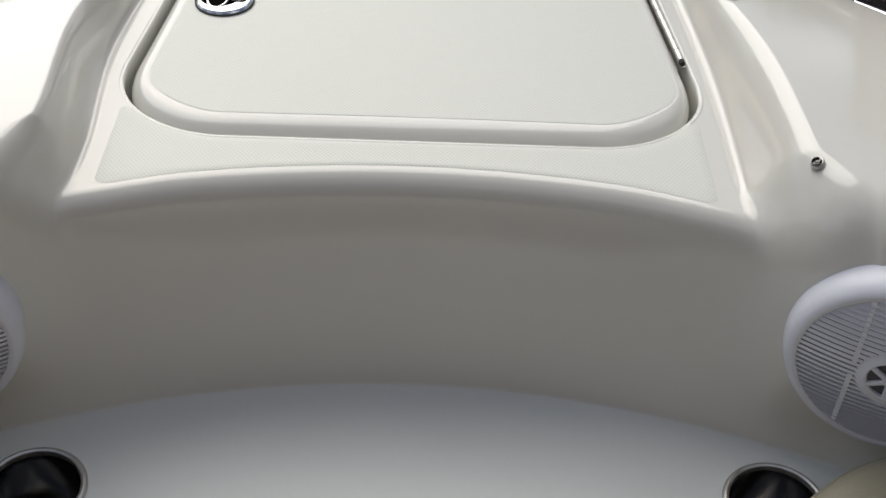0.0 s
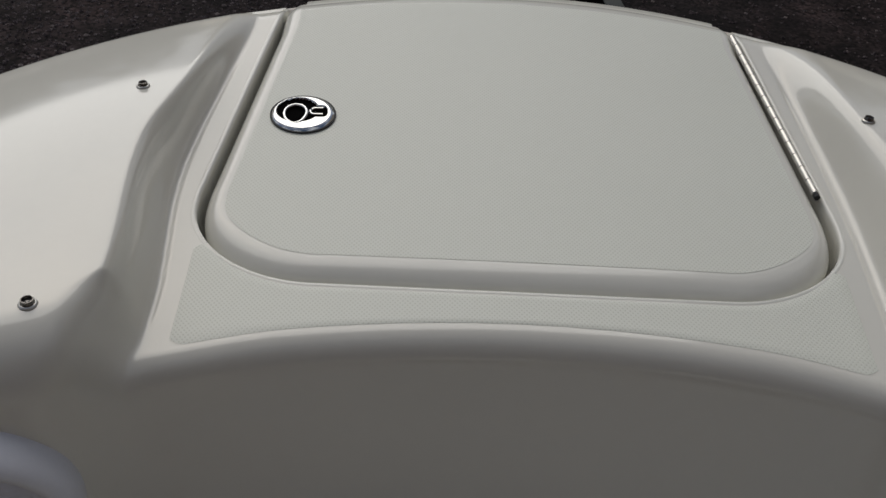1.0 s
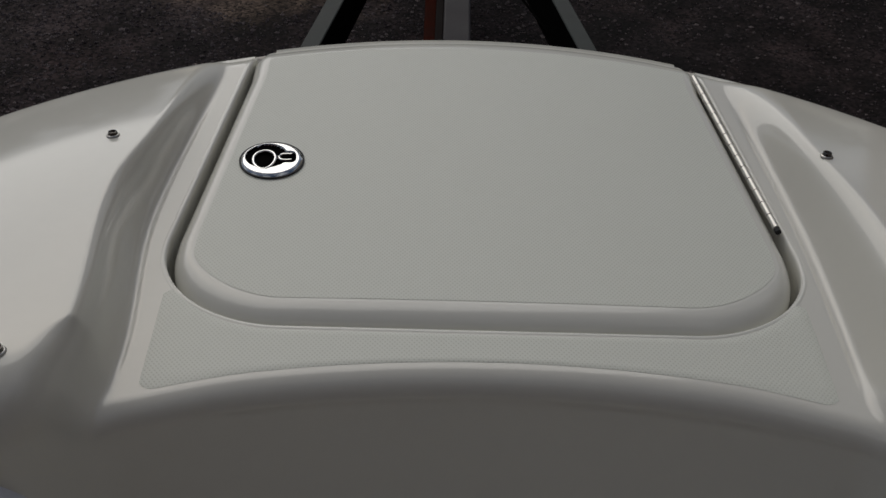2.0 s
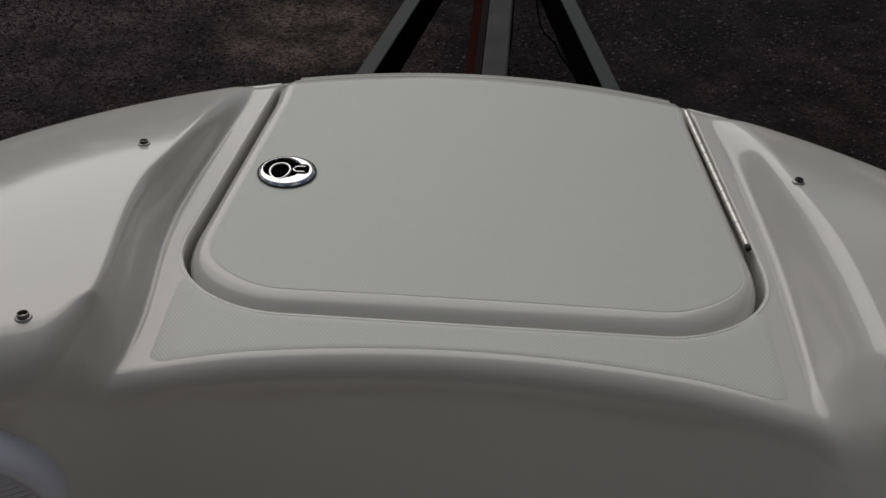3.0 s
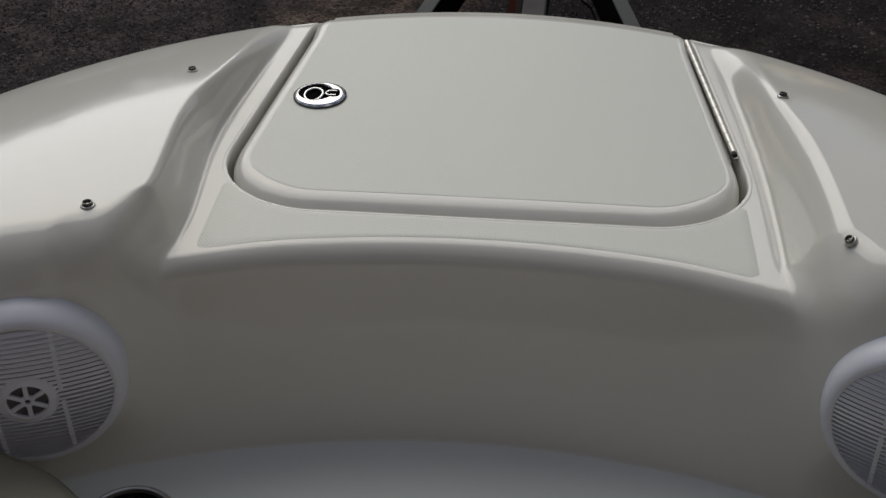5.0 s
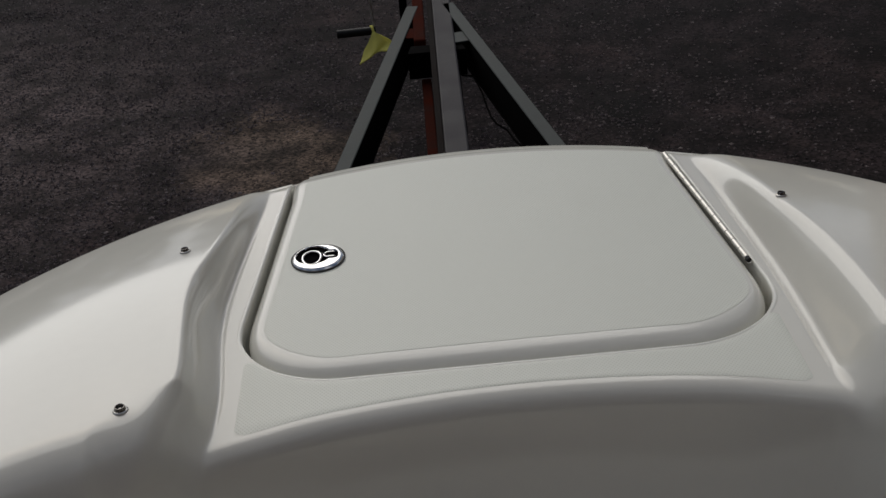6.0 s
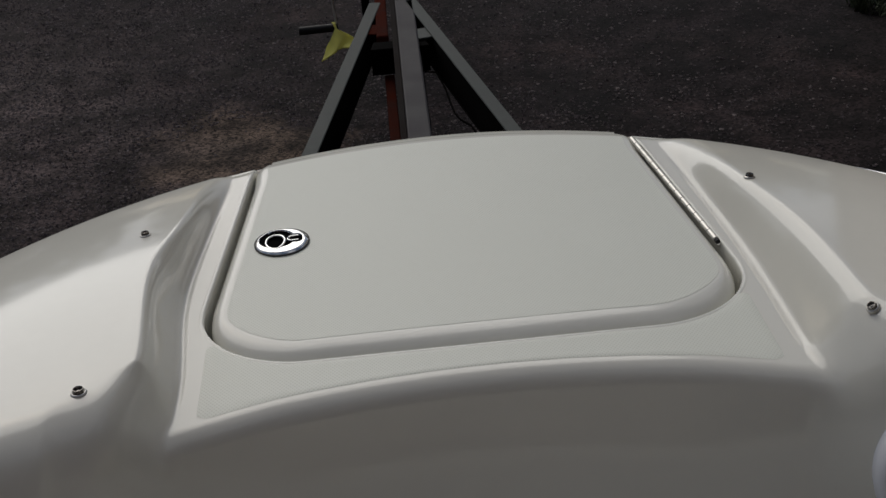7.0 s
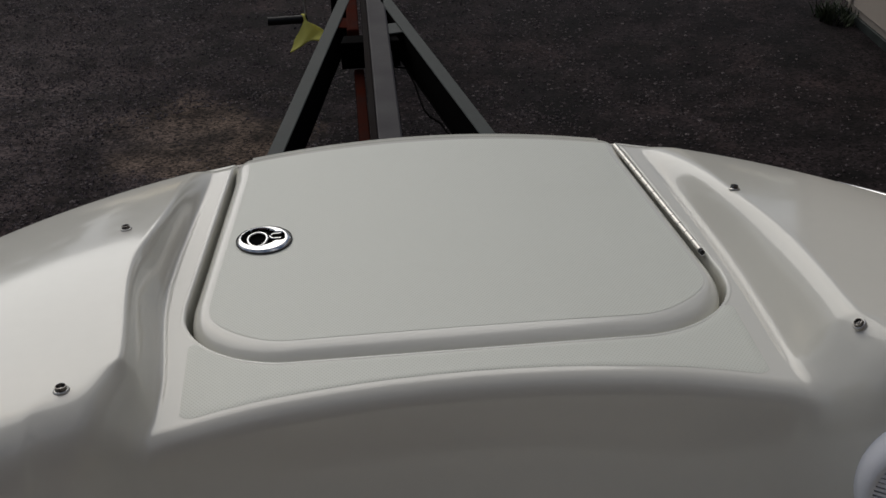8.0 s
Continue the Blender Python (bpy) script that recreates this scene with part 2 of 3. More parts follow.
def lathe(profile, n=48, close=False):
    """A turned solid from (radius, height) pairs."""
    v, f = [], []
    k = len(profile)
    for i in range(n):
        a = 2 * math.pi * i / n
        v += [(r * math.cos(a), r * math.sin(a), z) for r, z in profile]
    for i in range(n):
        j = (i + 1) % n
        for q in range(k - 1):
            f.append((i * k + q, j * k + q, j * k + q + 1, i * k + q + 1))
    bm = bmesh.new()
    bv = [bm.verts.new(p) for p in v]
    for q in f:
        bm.faces.new([bv[i] for i in q])
    bmesh.ops.remove_doubles(bm, verts=bm.verts, dist=1e-6)
    return bm


def tube(path, radius, n=10, closed=False):
    """A round bar along a list of points."""
    bm = bmesh.new()
    pts = [Vector(p) for p in path]
    rings = []
    up = Vector((0.123, 0.31, 0.94)).normalized()
    for i, p in enumerate(pts):
        a = pts[(i - 1) % len(pts)] if closed or i else p
        b = pts[(i + 1) % len(pts)] if closed or i < len(pts) - 1 else p
        t = (b - a).normalized()
        s = t.cross(up)
        s = s.normalized() if s.length > 1e-4 else t.orthogonal().normalized()
        w = s.cross(t)
        r = radius(i / (len(pts) - 1)) if callable(radius) else radius
        rings.append([bm.verts.new(p + r * (math.cos(q) * s + math.sin(q) * w)) for q in (2 * math.pi * k / n for k in range(n))])
    cnt = len(rings)
    for i in range(cnt if closed else cnt - 1):
        a, b = rings[i], rings[(i + 1) % cnt]
        for k in range(n):
            bm.faces.new((a[k], a[(k + 1) % n], b[(k + 1) % n], b[k]))
    if not closed:
        bm.faces.new(rings[0])
        bm.faces.new(rings[-1])
    return bm


def grid_faces(rows, cols):
    i = np.arange(rows - 1)[:, None] * cols + np.arange(cols - 1)[None, :]
    i = i.ravel()
    return np.stack([i, i + 1, i + cols + 1, i + cols], 1)


def sm(x):
    x = np.clip(x, 0, 1)
    return x * x * (3 - 2 * x)


# ---- the moulded bow: shape in plan and height ----
XC = 0.010                      # the boat's middle
Z0 = 1.600                      # level of the recessed step
LEDGE = 1.375                   # level of the ledge below the inner wall
GROUND = 0.43
# foot and crest of the trough beside the hatch, port and starboard: distance from the middle along y
TROUGH_Y = [-0.09, -0.06, -0.045, -0.03, -0.015, 0.0, 0.04, 0.085, 0.13, 0.19, 0.25, 0.325, 0.41, 0.50, 0.66]
FOOT_PORT = [0.390, 0.360, 0.346, 0.335, 0.325, 0.319, 0.315, 0.316, 0.320, 0.325, 0.325, 0.319, 0.308, 0.295, 0.281]
TOP_PORT = [0.400, 0.375, 0.364, 0.350, 0.343, 0.340, 0.340, 0.344, 0.349, 0.354, 0.354, 0.338, 0.318, 0.303, 0.288]
FOOT_STBD = [0.390, 0.358, 0.344, 0.332, 0.323, 0.319, 0.318, 0.318, 0.318, 0.317, 0.315, 0.310, 0.302, 0.293, 0.281]
TOP_STBD = [0.405, 0.380, 0.368, 0.359, 0.354, 0.353, 0.352, 0.352, 0.351, 0.348, 0.340, 0.326, 0.310, 0.300, 0.288]
FINE_Y = np.arange(-0.30, 0.80, 0.001)
_bell = np.exp(-0.5 * (np.arange(-45, 46) / 18.0) ** 2)
_bell /= _bell.sum()


def smoothed(ys, us):
    """A key curve with its corners eased, on FINE_Y."""
    raw = np.interp(FINE_Y, ys, us)
    return np.convolve(np.pad(raw, 45, 'edge'), _bell, 'valid')


FOOT = [smoothed(TROUGH_Y, k) for k in (FOOT_PORT, FOOT_STBD)]
TOP = [smoothed(TROUGH_Y, k) for k in (TOP_PORT, TOP_STBD)]


def bow_y(u):
    return 0.638 - 0.70 * u ** 2 - 0.25 * u ** 4 - 0.045 * u * abs(u)


def rear_y(u):
    return 0.041 - 0.46 * u ** 2 - 0.007 * sm((np.abs(u) - 0.20) / 0.13) - 0.007 * sm((np.abs(u) - 0.32) / 0.06)


def base_y(u):
    return -0.036 - 0.5 * u ** 2


def roll(e):
    """How far the edge of the bow rolls down, e metres inside the outline."""
    q = np.clip((0.042 - e) / 0.029, 0, 0.985)
    lip = np.clip((0.0040 - e) / 0.0040, 0, 1)
    return 0.0105 * (1 - np.sqrt(1 - q * q)) + 0.007 * (1 - np.sqrt(1 - lip * lip + 1e-9))


def height(u, y):
    a = np.abs(u)
    e = bow_y(u) - y
    f = np.where(u < 0, np.interp(y, FINE_Y, FOOT[0]), np.interp(y, FINE_Y, FOOT[1]))
    t = np.where(u < 0, np.interp(y, FINE_Y, TOP[0]), np.interp(y, FINE_Y, TOP[1]))
    s = sm(np.clip((a - f - 0.002) / (t - f + 0.016 + 0.010 * np.sign(u) + 0.016 * sm((y - 0.30) / 0.22)), 0, 1) ** 0.82)
    rise = 0.077 * (1 - np.exp(-np.maximum(e, 0) / 0.28))
    outer = 0.020 * np.clip((a - 0.45) / 0.5, 0, 1) ** 2
    gutter = 0.007 * sm((a - f + 0.002) / 0.013) * (1 - s) * sm((y + 0.01) / 0.07) * sm((e - 0.05) / 0.12)
    groove = 0.0013 * np.exp(-((e - 0.0150) / 0.0030) ** 2)       # moulded line along the edge
    return Z0 - gutter + s * (rise - outer) - roll(e) - groove


HATCH_Y, CORNER = 0.086, 0.118


def hatch_half(y):
    return 0.3055 - 0.106 * np.maximum(0, y - HATCH_Y - CORNER)


def hatch_sd(u, y):
    """Distance from the rim of the hatch's opening, negative inside."""
    a = np.abs(u) - hatch_half(y) + CORNER
    b = HATCH_Y - y + CORNER
    return np.hypot(np.maximum(a, 0), np.maximum(b, 0)) + np.minimum(np.maximum(a, b), 0) - CORNER


CUPS = [(-0.346, -0.186), (0.363, -0.179)]
CUP_R = 0.0455


def cup_sd(u, y):
    return np.minimum(*[np.hypot(u - cu, y - cy) for cu, cy in CUPS]) - CUP_R


def snapped(u, y, sd, cell):
    """Grid points drawn onto an opening's rim, and those that fall inside it."""
    d, h = sd(u, y), 1e-4
    gu, gy = (sd(u + h, y) - d) / h, (sd(u, y + h) - d) / h
    near = np.abs(d) < 0.62 * cell
    u2, y2 = np.where(near, u - d * gu, u), np.where(near, y - d * gy, y)
    return u2, y2, (d < 0) & ~near


def build_boat():
    boat = thing("boat", pose(0, 0, 0), "cream fibreglass bow of a bowrider boat on its trailer", "boat")
    half = np.concatenate([np.arange(0, 0.16, 0.008), np.arange(0.1605, 0.42, 0.0025), np.arange(0.423, 0.951, 0.0133)])
    us = np.concatenate([-half[:0:-1], half])
    C = len(us)
    # the deck, from the bow's edge back to the rim of the inner wall
    s = np.concatenate([np.linspace(1, 0.93, 26), np.linspace(0.93, 0, 230)[1:]])
    U = np.repeat(us[None, :], len(s), 0)
    Y = rear_y(U) + s[:, None] * (bow_y(U) - rear_y(U))
    near = sm((np.abs(U) - 0.17) / 0.11) * (1 - sm((np.abs(U) - 0.33) / 0.09))
    U0 = U
    for _ in range(6):
        U = U0 - np.sign(U0) * near * (0.3055 - hatch_half(Y))
        Y = rear_y(U) + s[:, None] * (bow_y(U) - rear_y(U))
    U2, Y2, inside = snapped(U, Y, lambda a, b: hatch_sd(a, b) - 0.003, 0.0026)
    keep_edge = (s[:, None] > 0.995) | (s[:, None] < 0.005)
    U2, Y2 = np.where(keep_edge, U, U2), np.where(keep_edge, Y, Y2)
    deck = np.stack([U2 + XC, Y2, height(U2, Y2)], -1)
    # the hull's side below the edge of the bow
    skirt = []
    for k, (dy, dz) in enumerate([(-0.012, -0.40), (0.0, -0.15), (0.003, -0.060), (0.012, -0.050), (0.014, -0.038), (0.012, -0.026), (0.001, -0.018), (0.0, -0.008)]):
        e = deck[0].copy()
        inward = 0.55 * max(0.0, -dz - 0.06)
        e[:, 1] += dy - inward
        e[:, 0] *= 1 - 0.25 * max(0.0, -dz - 0.06)
        e[:, 2] += dz
        skirt.append(e)
    # the inner wall, its rounded rim, and the ledge
    u = us
    top_y, top_z = rear_y(u), height(u, rear_y(u))
    rows = []
    side = sm((np.abs(u) - 0.30) / 0.16)
    R = 0.025 + 0.033 * sm((np.abs(u) - 0.305) / 0.08)
    for a in np.linspace(0, radians(74), 11)[1:]:
        rows.append(np.stack([u + XC, top_y - R * math.sin(a), top_z - R * (1 - math.cos(a))], 1))
    y1, z1 = rows[-1][:, 1].copy(), rows[-1][:, 2].copy()
    yb, F = base_y(u), 0.004

    def wall_y(z):
        low = np.minimum((z - LEDGE - F) / (1.5819 - LEDGE - F), 1.0)
        tall = (z - LEDGE - F) / (1.630 - LEDGE - F)
        return yb + (y1 - yb) * ((1 - side) * low + side * tall)
    for q in np.linspace(0, 1, 25)[1:]:
        z = z1 + q * (LEDGE + F - z1)
        rows.append(np.stack([u + XC, wall_y(z) + (y1 - wall_y(z1)) * (1 - q) ** 3, z], 1))
    for a in np.linspace(0, radians(90), 6)[1:]:
        rows.append(np.stack([u + XC, yb - F * (1 - math.cos(a)), np.full(C, LEDGE) + F * (1 - math.sin(a))], 1))
    lq = np.concatenate([np.linspace(0.004, 0.26, 104), np.linspace(0.27, 0.75, 12)])
    LU = np.repeat(us[None, :], len(lq), 0)
    LY = (yb - F)[None, :] - lq[:, None]
    LU2, LY2, linside = snapped(LU, LY, cup_sd, 0.0026)
    ledge = np.stack([LU2 + XC, LY2, np.full_like(LY2, LEDGE)], -1)
    P = np.concatenate([np.array(skirt), deck, np.array(rows), ledge])
    # ease the rounded shoulders where trough, deck and inner wall meet
    rim = len(skirt) + len(s)
    row_i = np.arange(len(P))
    along = sm((row_i - rim + 20) / 10) * (1 - sm((row_i - rim - 14) / 10))
    across = sm((np.abs(us) - 0.318) / 0.022) * (1 - sm((np.abs(us) - 0.46) / 0.06))
    ease = 0.5 * (along[:, None] * across[None, :])[1:-1, 1:-1, None]
    for _ in range(70):
        mean4 = (P[:-2, 1:-1] + P[2:, 1:-1] + P[1:-1, :-2] + P[1:-1, 2:]) / 4
        mean4[..., 0] = P[1:-1, 1:-1, 0]
        P[1:-1, 1:-1] += ease * (mean4 - P[1:-1, 1:-1])
    gone = np.concatenate([np.zeros((len(skirt), C), bool), inside, np.zeros((len(rows), C), bool), linside])
    nr = P.shape[0]
    F4 = grid_faces(nr, C)
    bad = gone.reshape(-1)[F4].any(1)
    sd_mid = hatch_sd(P[..., 0].reshape(-1)[F4].mean(1) - XC, P[..., 1].reshape(-1)[F4].mean(1))
    row_of = F4[:, 0] // C
    in_deck = (row_of >= len(skirt) - 1) & (row_of < len(skirt) + len(s) - 1)
    bad |= in_deck & (sd_mid < 0.0026)
    split = len(skirt) + len(s) + len(rows) - 3
    F4 = F4[~bad]
    flip = F4[:, ::-1]
    V = P.reshape(-1, 3)
    row_of = flip.min(1) // C
    for name, sel, mat, label in (("deck", (row_of >= len(skirt) - 1) & (row_of < split), GEL, "glossy cream moulded deck and inner wall"), ("ledge", row_of >= split, LEDGE_GEL, "dulled cream ledge below the inner wall, tinted for blue skylight"), ("hull", row_of < len(skirt) - 1, HULL, "")):
        f = flip[sel]
        used = np.unique(f)
        renum = np.zeros(len(V), int)
        renum[used] = np.arange(len(used))
        mesh_object(name, V[used], renum[f], mat, boat, label)
    # thin rail along the joint of deck and hull
    rail = [(u_ + XC, float(bow_y(u_)) - 0.001, Z0 - 0.0185) for u_ in np.linspace(-0.94, 0.94, 140)]
    part("rub_rail", tube(rail, 0.0062, 10), RAIL, boat, "thin cream vinyl rub rail", True)
    # the hull below and behind, closed
    low = np.array(skirt)[0]
    mid_row, keel = low.copy(), low.copy()
    mid_row[:, 0] = XC + (low[:, 0] - XC) * 0.80
    mid_row[:, 1] -= 0.16
    mid_row[:, 2] = 0.98
    keel[:, 0] = XC + (low[:, 0] - XC) * 0.04
    keel[:, 1] -= 0.45
    keel[:, 2] = 0.74
    mesh_object("hull_bottom", np.concatenate([keel, mid_row, low]), grid_faces(3, C), HULL, boat)
    for sd in (-1, 1):
        prof_g = [(0.03, 0.72), (0.78, 0.95), (0.93, 1.18), (0.985, 1.56), (0.975, 1.60), (0.95, 1.615), (0.84, 1.612), (0.805, 1.585), (0.79, 0.94)]
        gv = [(XC + sd * a, y, z) for y in (-0.24, -1.2, -2.4, -3.7) for a, z in prof_g]
        mesh_object("gunwale", gv, grid_faces(4, len(prof_g)), HULL, boat)
    part("cockpit_floor", box(1.60, 2.95, 0.03, Matrix.Translation((XC, -2.23, 0.93)), 0.004, 1), BOUNCE_FLOOR, boat, "unseen cockpit floor, brown to tint the inner wall")
    part("seat_front", box(1.62, 0.03, 0.46, Matrix.Translation((XC, -0.80, 1.155)), 0.006, 1), GEL, boat)
    part("transom", box(1.95, 0.05, 0.84, Matrix.Translation((XC, -3.70, 1.19)), 0.02, 2), HULL, boat)
    # the rim and channel round the hatch's opening
    con = contour()
    prof = [(-0.0050, -0.0003), (-0.0044, 0.00012), (-0.0012, 0.00012), (0.0003, -0.0006), (0.0010, -0.0022), (0.0014, -0.0045), (0.0016, -0.012), (0.0018, -0.050), (0.006, -0.056), (0.045, -0.056)]
    v = []
    for tau, point in con:
        for d, dz in prof:
            x, y = point(d)
            y = bend(x, y)
            deep = 1.0 if dz > -0.001 else min(1.0, max(0.10, (float(bow_y(x)) - y - 0.004) / 0.07))
            v.append((x + XC, y, rim_level(x, y) + dz * deep))
    mesh_object("hatch_recess", v, grid_faces(len(con), len(prof)), SATIN, boat, "narrow moulded channel round the hatch")
    # the non-skid strip behind the hatch
    cols = np.linspace(-0.297, 0.297, 120)
    lo = rear_y(cols) + 0.003 + 0.010 * np.clip((np.abs(cols) - 0.283) / 0.014, 0, 1) ** 2
    cx = hatch_half(0) - CORNER
    q = np.clip(np.abs(cols) - cx, 0, None)
    hi = np.where(np.abs(cols) < cx, HATCH_Y - 0.006, HATCH_Y + CORNER - np.sqrt(np.maximum((CORNER + 0.006) ** 2 - q * q, 0)))
    hi = np.minimum(hi, 0.132) - 0.006 * np.clip((np.abs(cols) - 0.287) / 0.010, 0, 1) ** 2
    rr = np.linspace(0, 1, 14)
    YY = lo[None, :] + rr[:, None] * (hi - lo)[None, :]
    UU = np.repeat(cols[None, :], 14, 0)
    edge = np.minimum(np.minimum(rr, 1 - rr)[:, None] * 14, 1) * np.minimum((0.297 - np.abs(cols)) / 0.004, 1)[None, :]
    ZZ = Z0 + 0.0002 + 0.0007 * edge
    mesh_object("tread_strip", np.stack([UU + XC, YY, ZZ], -1).reshape(-1, 3), grid_faces(14, 120), TREAD, boat, "cream diamond-textured non-skid strip")
    return boat


def bend(u, y):
    """Brings the straight front of the hatch onto the curve of the bow."""
    k = min(max((y - HATCH_Y) / (0.638 - HATCH_Y), 0), 1)
    return y - k * (0.638 - bow_y(u))


def rim_level(u, y):
    return Z0 - float(roll(np.array(bow_y(u) - y)))


def side_half(y):
    """Half the opening's width where the bent line y comes to lie."""
    h = float(hatch_half(y))
    for _ in range(3):
        h = float(hatch_half(bend(h, y)))
    return h


def contour():
    """The rim of the hatch's opening from the bow down one side, round, and up the other: (share, point at inset d)."""
    out = []
    yc, cx = HATCH_Y + CORNER, float(hatch_half(0)) - CORNER
    for side in (-1, 1):
        pts = []
        for y in np.linspace(0.638, yc, 60)[:-1]:
            pts.append((y, lambda d, y=y, side=side: (side * (side_half(y) - d), y)))
        for a in np.linspace(0, math.pi / 2, 30)[:-1]:
            pts.append((yc - (a + 0.01) * CORNER, lambda d, a=a, side=side: (side * (cx + (CORNER - d) * math.cos(a)), yc - (CORNER - d) * math.sin(a))))
        for w in np.linspace(1, 0, 30)[: 29 if side < 0 else 30]:
            pts.append((0, lambda d, w=w, side=side: (side * cx * w, HATCH_Y + d)))
        if side < 0:
            left = pts
        else:
            out = left + pts[::-1]
    n = len(out)
    return [(i / (n - 1), p) for i, (_, p) in enumerate(out)]


def build_hatch():
    hatch = thing("locker_hatch", pose(0, 0, 0), "closed cream anchor locker hatch with non-skid top", "hatch")
    con = contour()
    v, inner = [], []
    ring = [(0.0, -0.052), (0.0, -0.022)] + [(None, math.radians(a)) for a in range(0, 91, 9)]
    for tau, point in con:
        x0, y0 = point(0)
        side = float(sm(np.array((y0 - 0.10) / 0.10)))
        if x0 < 0:
            inset, lip = 0.003 + 0.0045 * side, 0.030 - 0.014 * side
        else:
            inset, lip = 0.003 + 0.006 * side, 0.030 - 0.017 * side
        near_bow = min(1.0, max(0.45, (0.638 - y0) / 0.08))
        inset *= near_bow
        for d, q in ring:
            if d is None:
                off, dz = inset + lip * (1 - math.cos(q)), -0.015 + 0.018 * math.sin(q)
            else:
                off, dz = inset, q
            x, y = point(off)
            y = bend(x, y)
            v.append((x + XC, y, rim_level(x, y) + dz))
        inner.append((point, inset + lip))
    k = len(ring)
    faces = [tuple(f) for f in grid_faces(len(con), k)]
    # the top, from the lip in to the middle line
    steps = 16
    n = len(con)
    base = len(v)

    def top_rows(extra, dz, last):
        rows = []
        for i, (point, off) in enumerate(inner):
            x0, y0 = point(off + extra)
            y0 = min(y0, last)
            along = min(i, n - 1 - i) / (n - 1) * 2          # 0 at the bow, 1 at the back
            ys = last + (0.20 - last) * along
            for j in range(steps + 1):
                w = j / steps
                x, y = x0 * (1 - w), y0 + (ys - y0) * w
                y = bend(x, y)
                rows.append((x + XC, y, rim_level(x, y) + dz))
        return rows
    v += top_rows(0.0, 0.003, 0.638)
    faces += [tuple(base + f) for f in grid_faces(n, steps + 1)]
    # the front lip, rolled over the bow and down
    lip_pts = []
    fx = np.linspace(-0.243, 0.245, 60)
    prof = [(-0.036, 0.0030), (-0.024, 0.0030), (-0.014, 0.0030), (-0.007, 0.0030), (-0.002, 0.0035), (0.0005, 0.0)]
    for u in fx:
        yb = float(bow_y(u))
        for dy, dz in prof:
            lip_pts.append((u + XC, yb + dy + (0.002 if dy > -0.004 else 0), rim_level(u, yb + dy) + dz))
        for dy, dz in ((0.003, -0.030), (0.0, -0.055), (-0.012, -0.060)):
            lip_pts.append((u + XC, yb + dy, Z0 + dz))
    b2 = len(v)
    v += lip_pts
    faces += [tuple(b2 + f) for f in grid_faces(60, len(prof) + 3)]
    mesh_object("panel", v, faces, SATIN, hatch)
    t = top_rows(0.0035, 0.0033, 0.600)
    mesh_object("tread", t, grid_faces(n, steps + 1), TREAD, hatch, "fine diamond non-skid texture")
    # flush latch
    latch = thing("latch", pose(-0.211, 0.342, Z0 + 0.0042, 0, 0, 4), "round polished stainless flush latch", "")
    latch.parent = hatch
    del latch["label"]
    latch["label"] = "round polished stainless flush latch with pull ring"
    rad, rings_n, seg = 0.0335, 40, 96
    vv, ff, sl = [], [], []

    def recess(x, y):
        big = math.hypot(x + 0.0055, y - 0.0048) - 0.0222
        eye = math.hypot((x + 0.0078) / 0.0115, (y + 0.0022) / 0.0172) * 0.0150 - 0.0150
        small = (((x - 0.0160) / 0.0092) ** 4 + ((y - 0.0020) / 0.0100) ** 4) ** 0.25 * 0.0095 - 0.0095
        return min(big, eye, small)
    for i in range(rings_n + 1):
        r = rad * i / rings_n
        for j in range(seg):
            a = 2 * math.pi * j / seg
            x, y = r * math.cos(a), r * math.sin(a)
            d = recess(x, y)
            z = 0.0036 * (1 - max(0, (r - 0.027) / (rad - 0.027)) ** 2)
            z -= 0.0032 * float(sm(np.array((-d + 0.0006) / 0.0018)))
            vv.append((x, y, z))
    for i in range(rings_n):
        for j in range(seg):
            j2 = (j + 1) % seg
            q = (i * seg + j, (i + 1) * seg + j, (i + 1) * seg + j2, i * seg + j2)
            ff.append(q)
            cx_ = sum(vv[k_][0] for k_ in q) / 4
            cy_ = sum(vv[k_][1] for k_ in q) / 4
            sl.append(1 if recess(cx_, cy_) < -0.0002 else 0)
    mesh_object("bezel", vv, ff, CHROME, latch, "", True, [CHROME, SHADE_BLACK], sl)
    ringp = [(-0.0078 + 0.0115 * math.cos(a) * (1 + 0.14 * math.sin(a)), -0.0025 + 0.0170 * math.sin(a), 0.0022 + 0.0008 * math.cos(a)) for a in (2 * math.pi * i / 48 for i in range(48))]
    part("pull_ring", tube(ringp, 0.0018, 10, True), CHROME, latch, "", True)
    hook = [(0.0210, 0.0078, 0.0026)] + [(0.0128 + 0.0052 * math.cos(a), 0.0022 + 0.0056 * math.sin(a), 0.0026) for a in (radians(80 + 200 * i / 16) for i in range(17))] + [(0.0205, -0.0034, 0.0026)]
    part("catch", tube(hook, 0.0012, 8), CHROME, latch, "", True)
    part("gasket", lathe([(0.0325, -0.0005), (0.0342, -0.0005), (0.0342, 0.0010), (0.0325, 0.0012)], 64), RUBBER, latch, "thin black gasket")
    # long hinge
    hinge = thing("hinge", pose(0, 0, 0), "long stainless piano hinge", "")
    hinge.parent = hatch
    a, b = Vector((0.3045, 0.246, Z0 + 0.0035)), Vector((0.2700, 0.547, Z0 + 0.0030))
    d = (b - a).normalized()
    count, gap = 14, 0.0006
    L = (b - a).length / count
    rot = d.to_track_quat('Z', 'Y').to_matrix().to_4x4()
    knuckle = lathe([(0, 0), (0.0033, 0), (0.0037, 0.0003), (0.0037, L - gap - 0.0003), (0.0033, L - gap), (0, L - gap)], 14)
    first = part("knuckle", knuckle, STEEL, hinge, "", True)
    first.matrix_basis = Matrix.Translation(a) @ rot
    for i in range(1, count):
        o = new("knuckle", first.data)
        o.parent = hinge
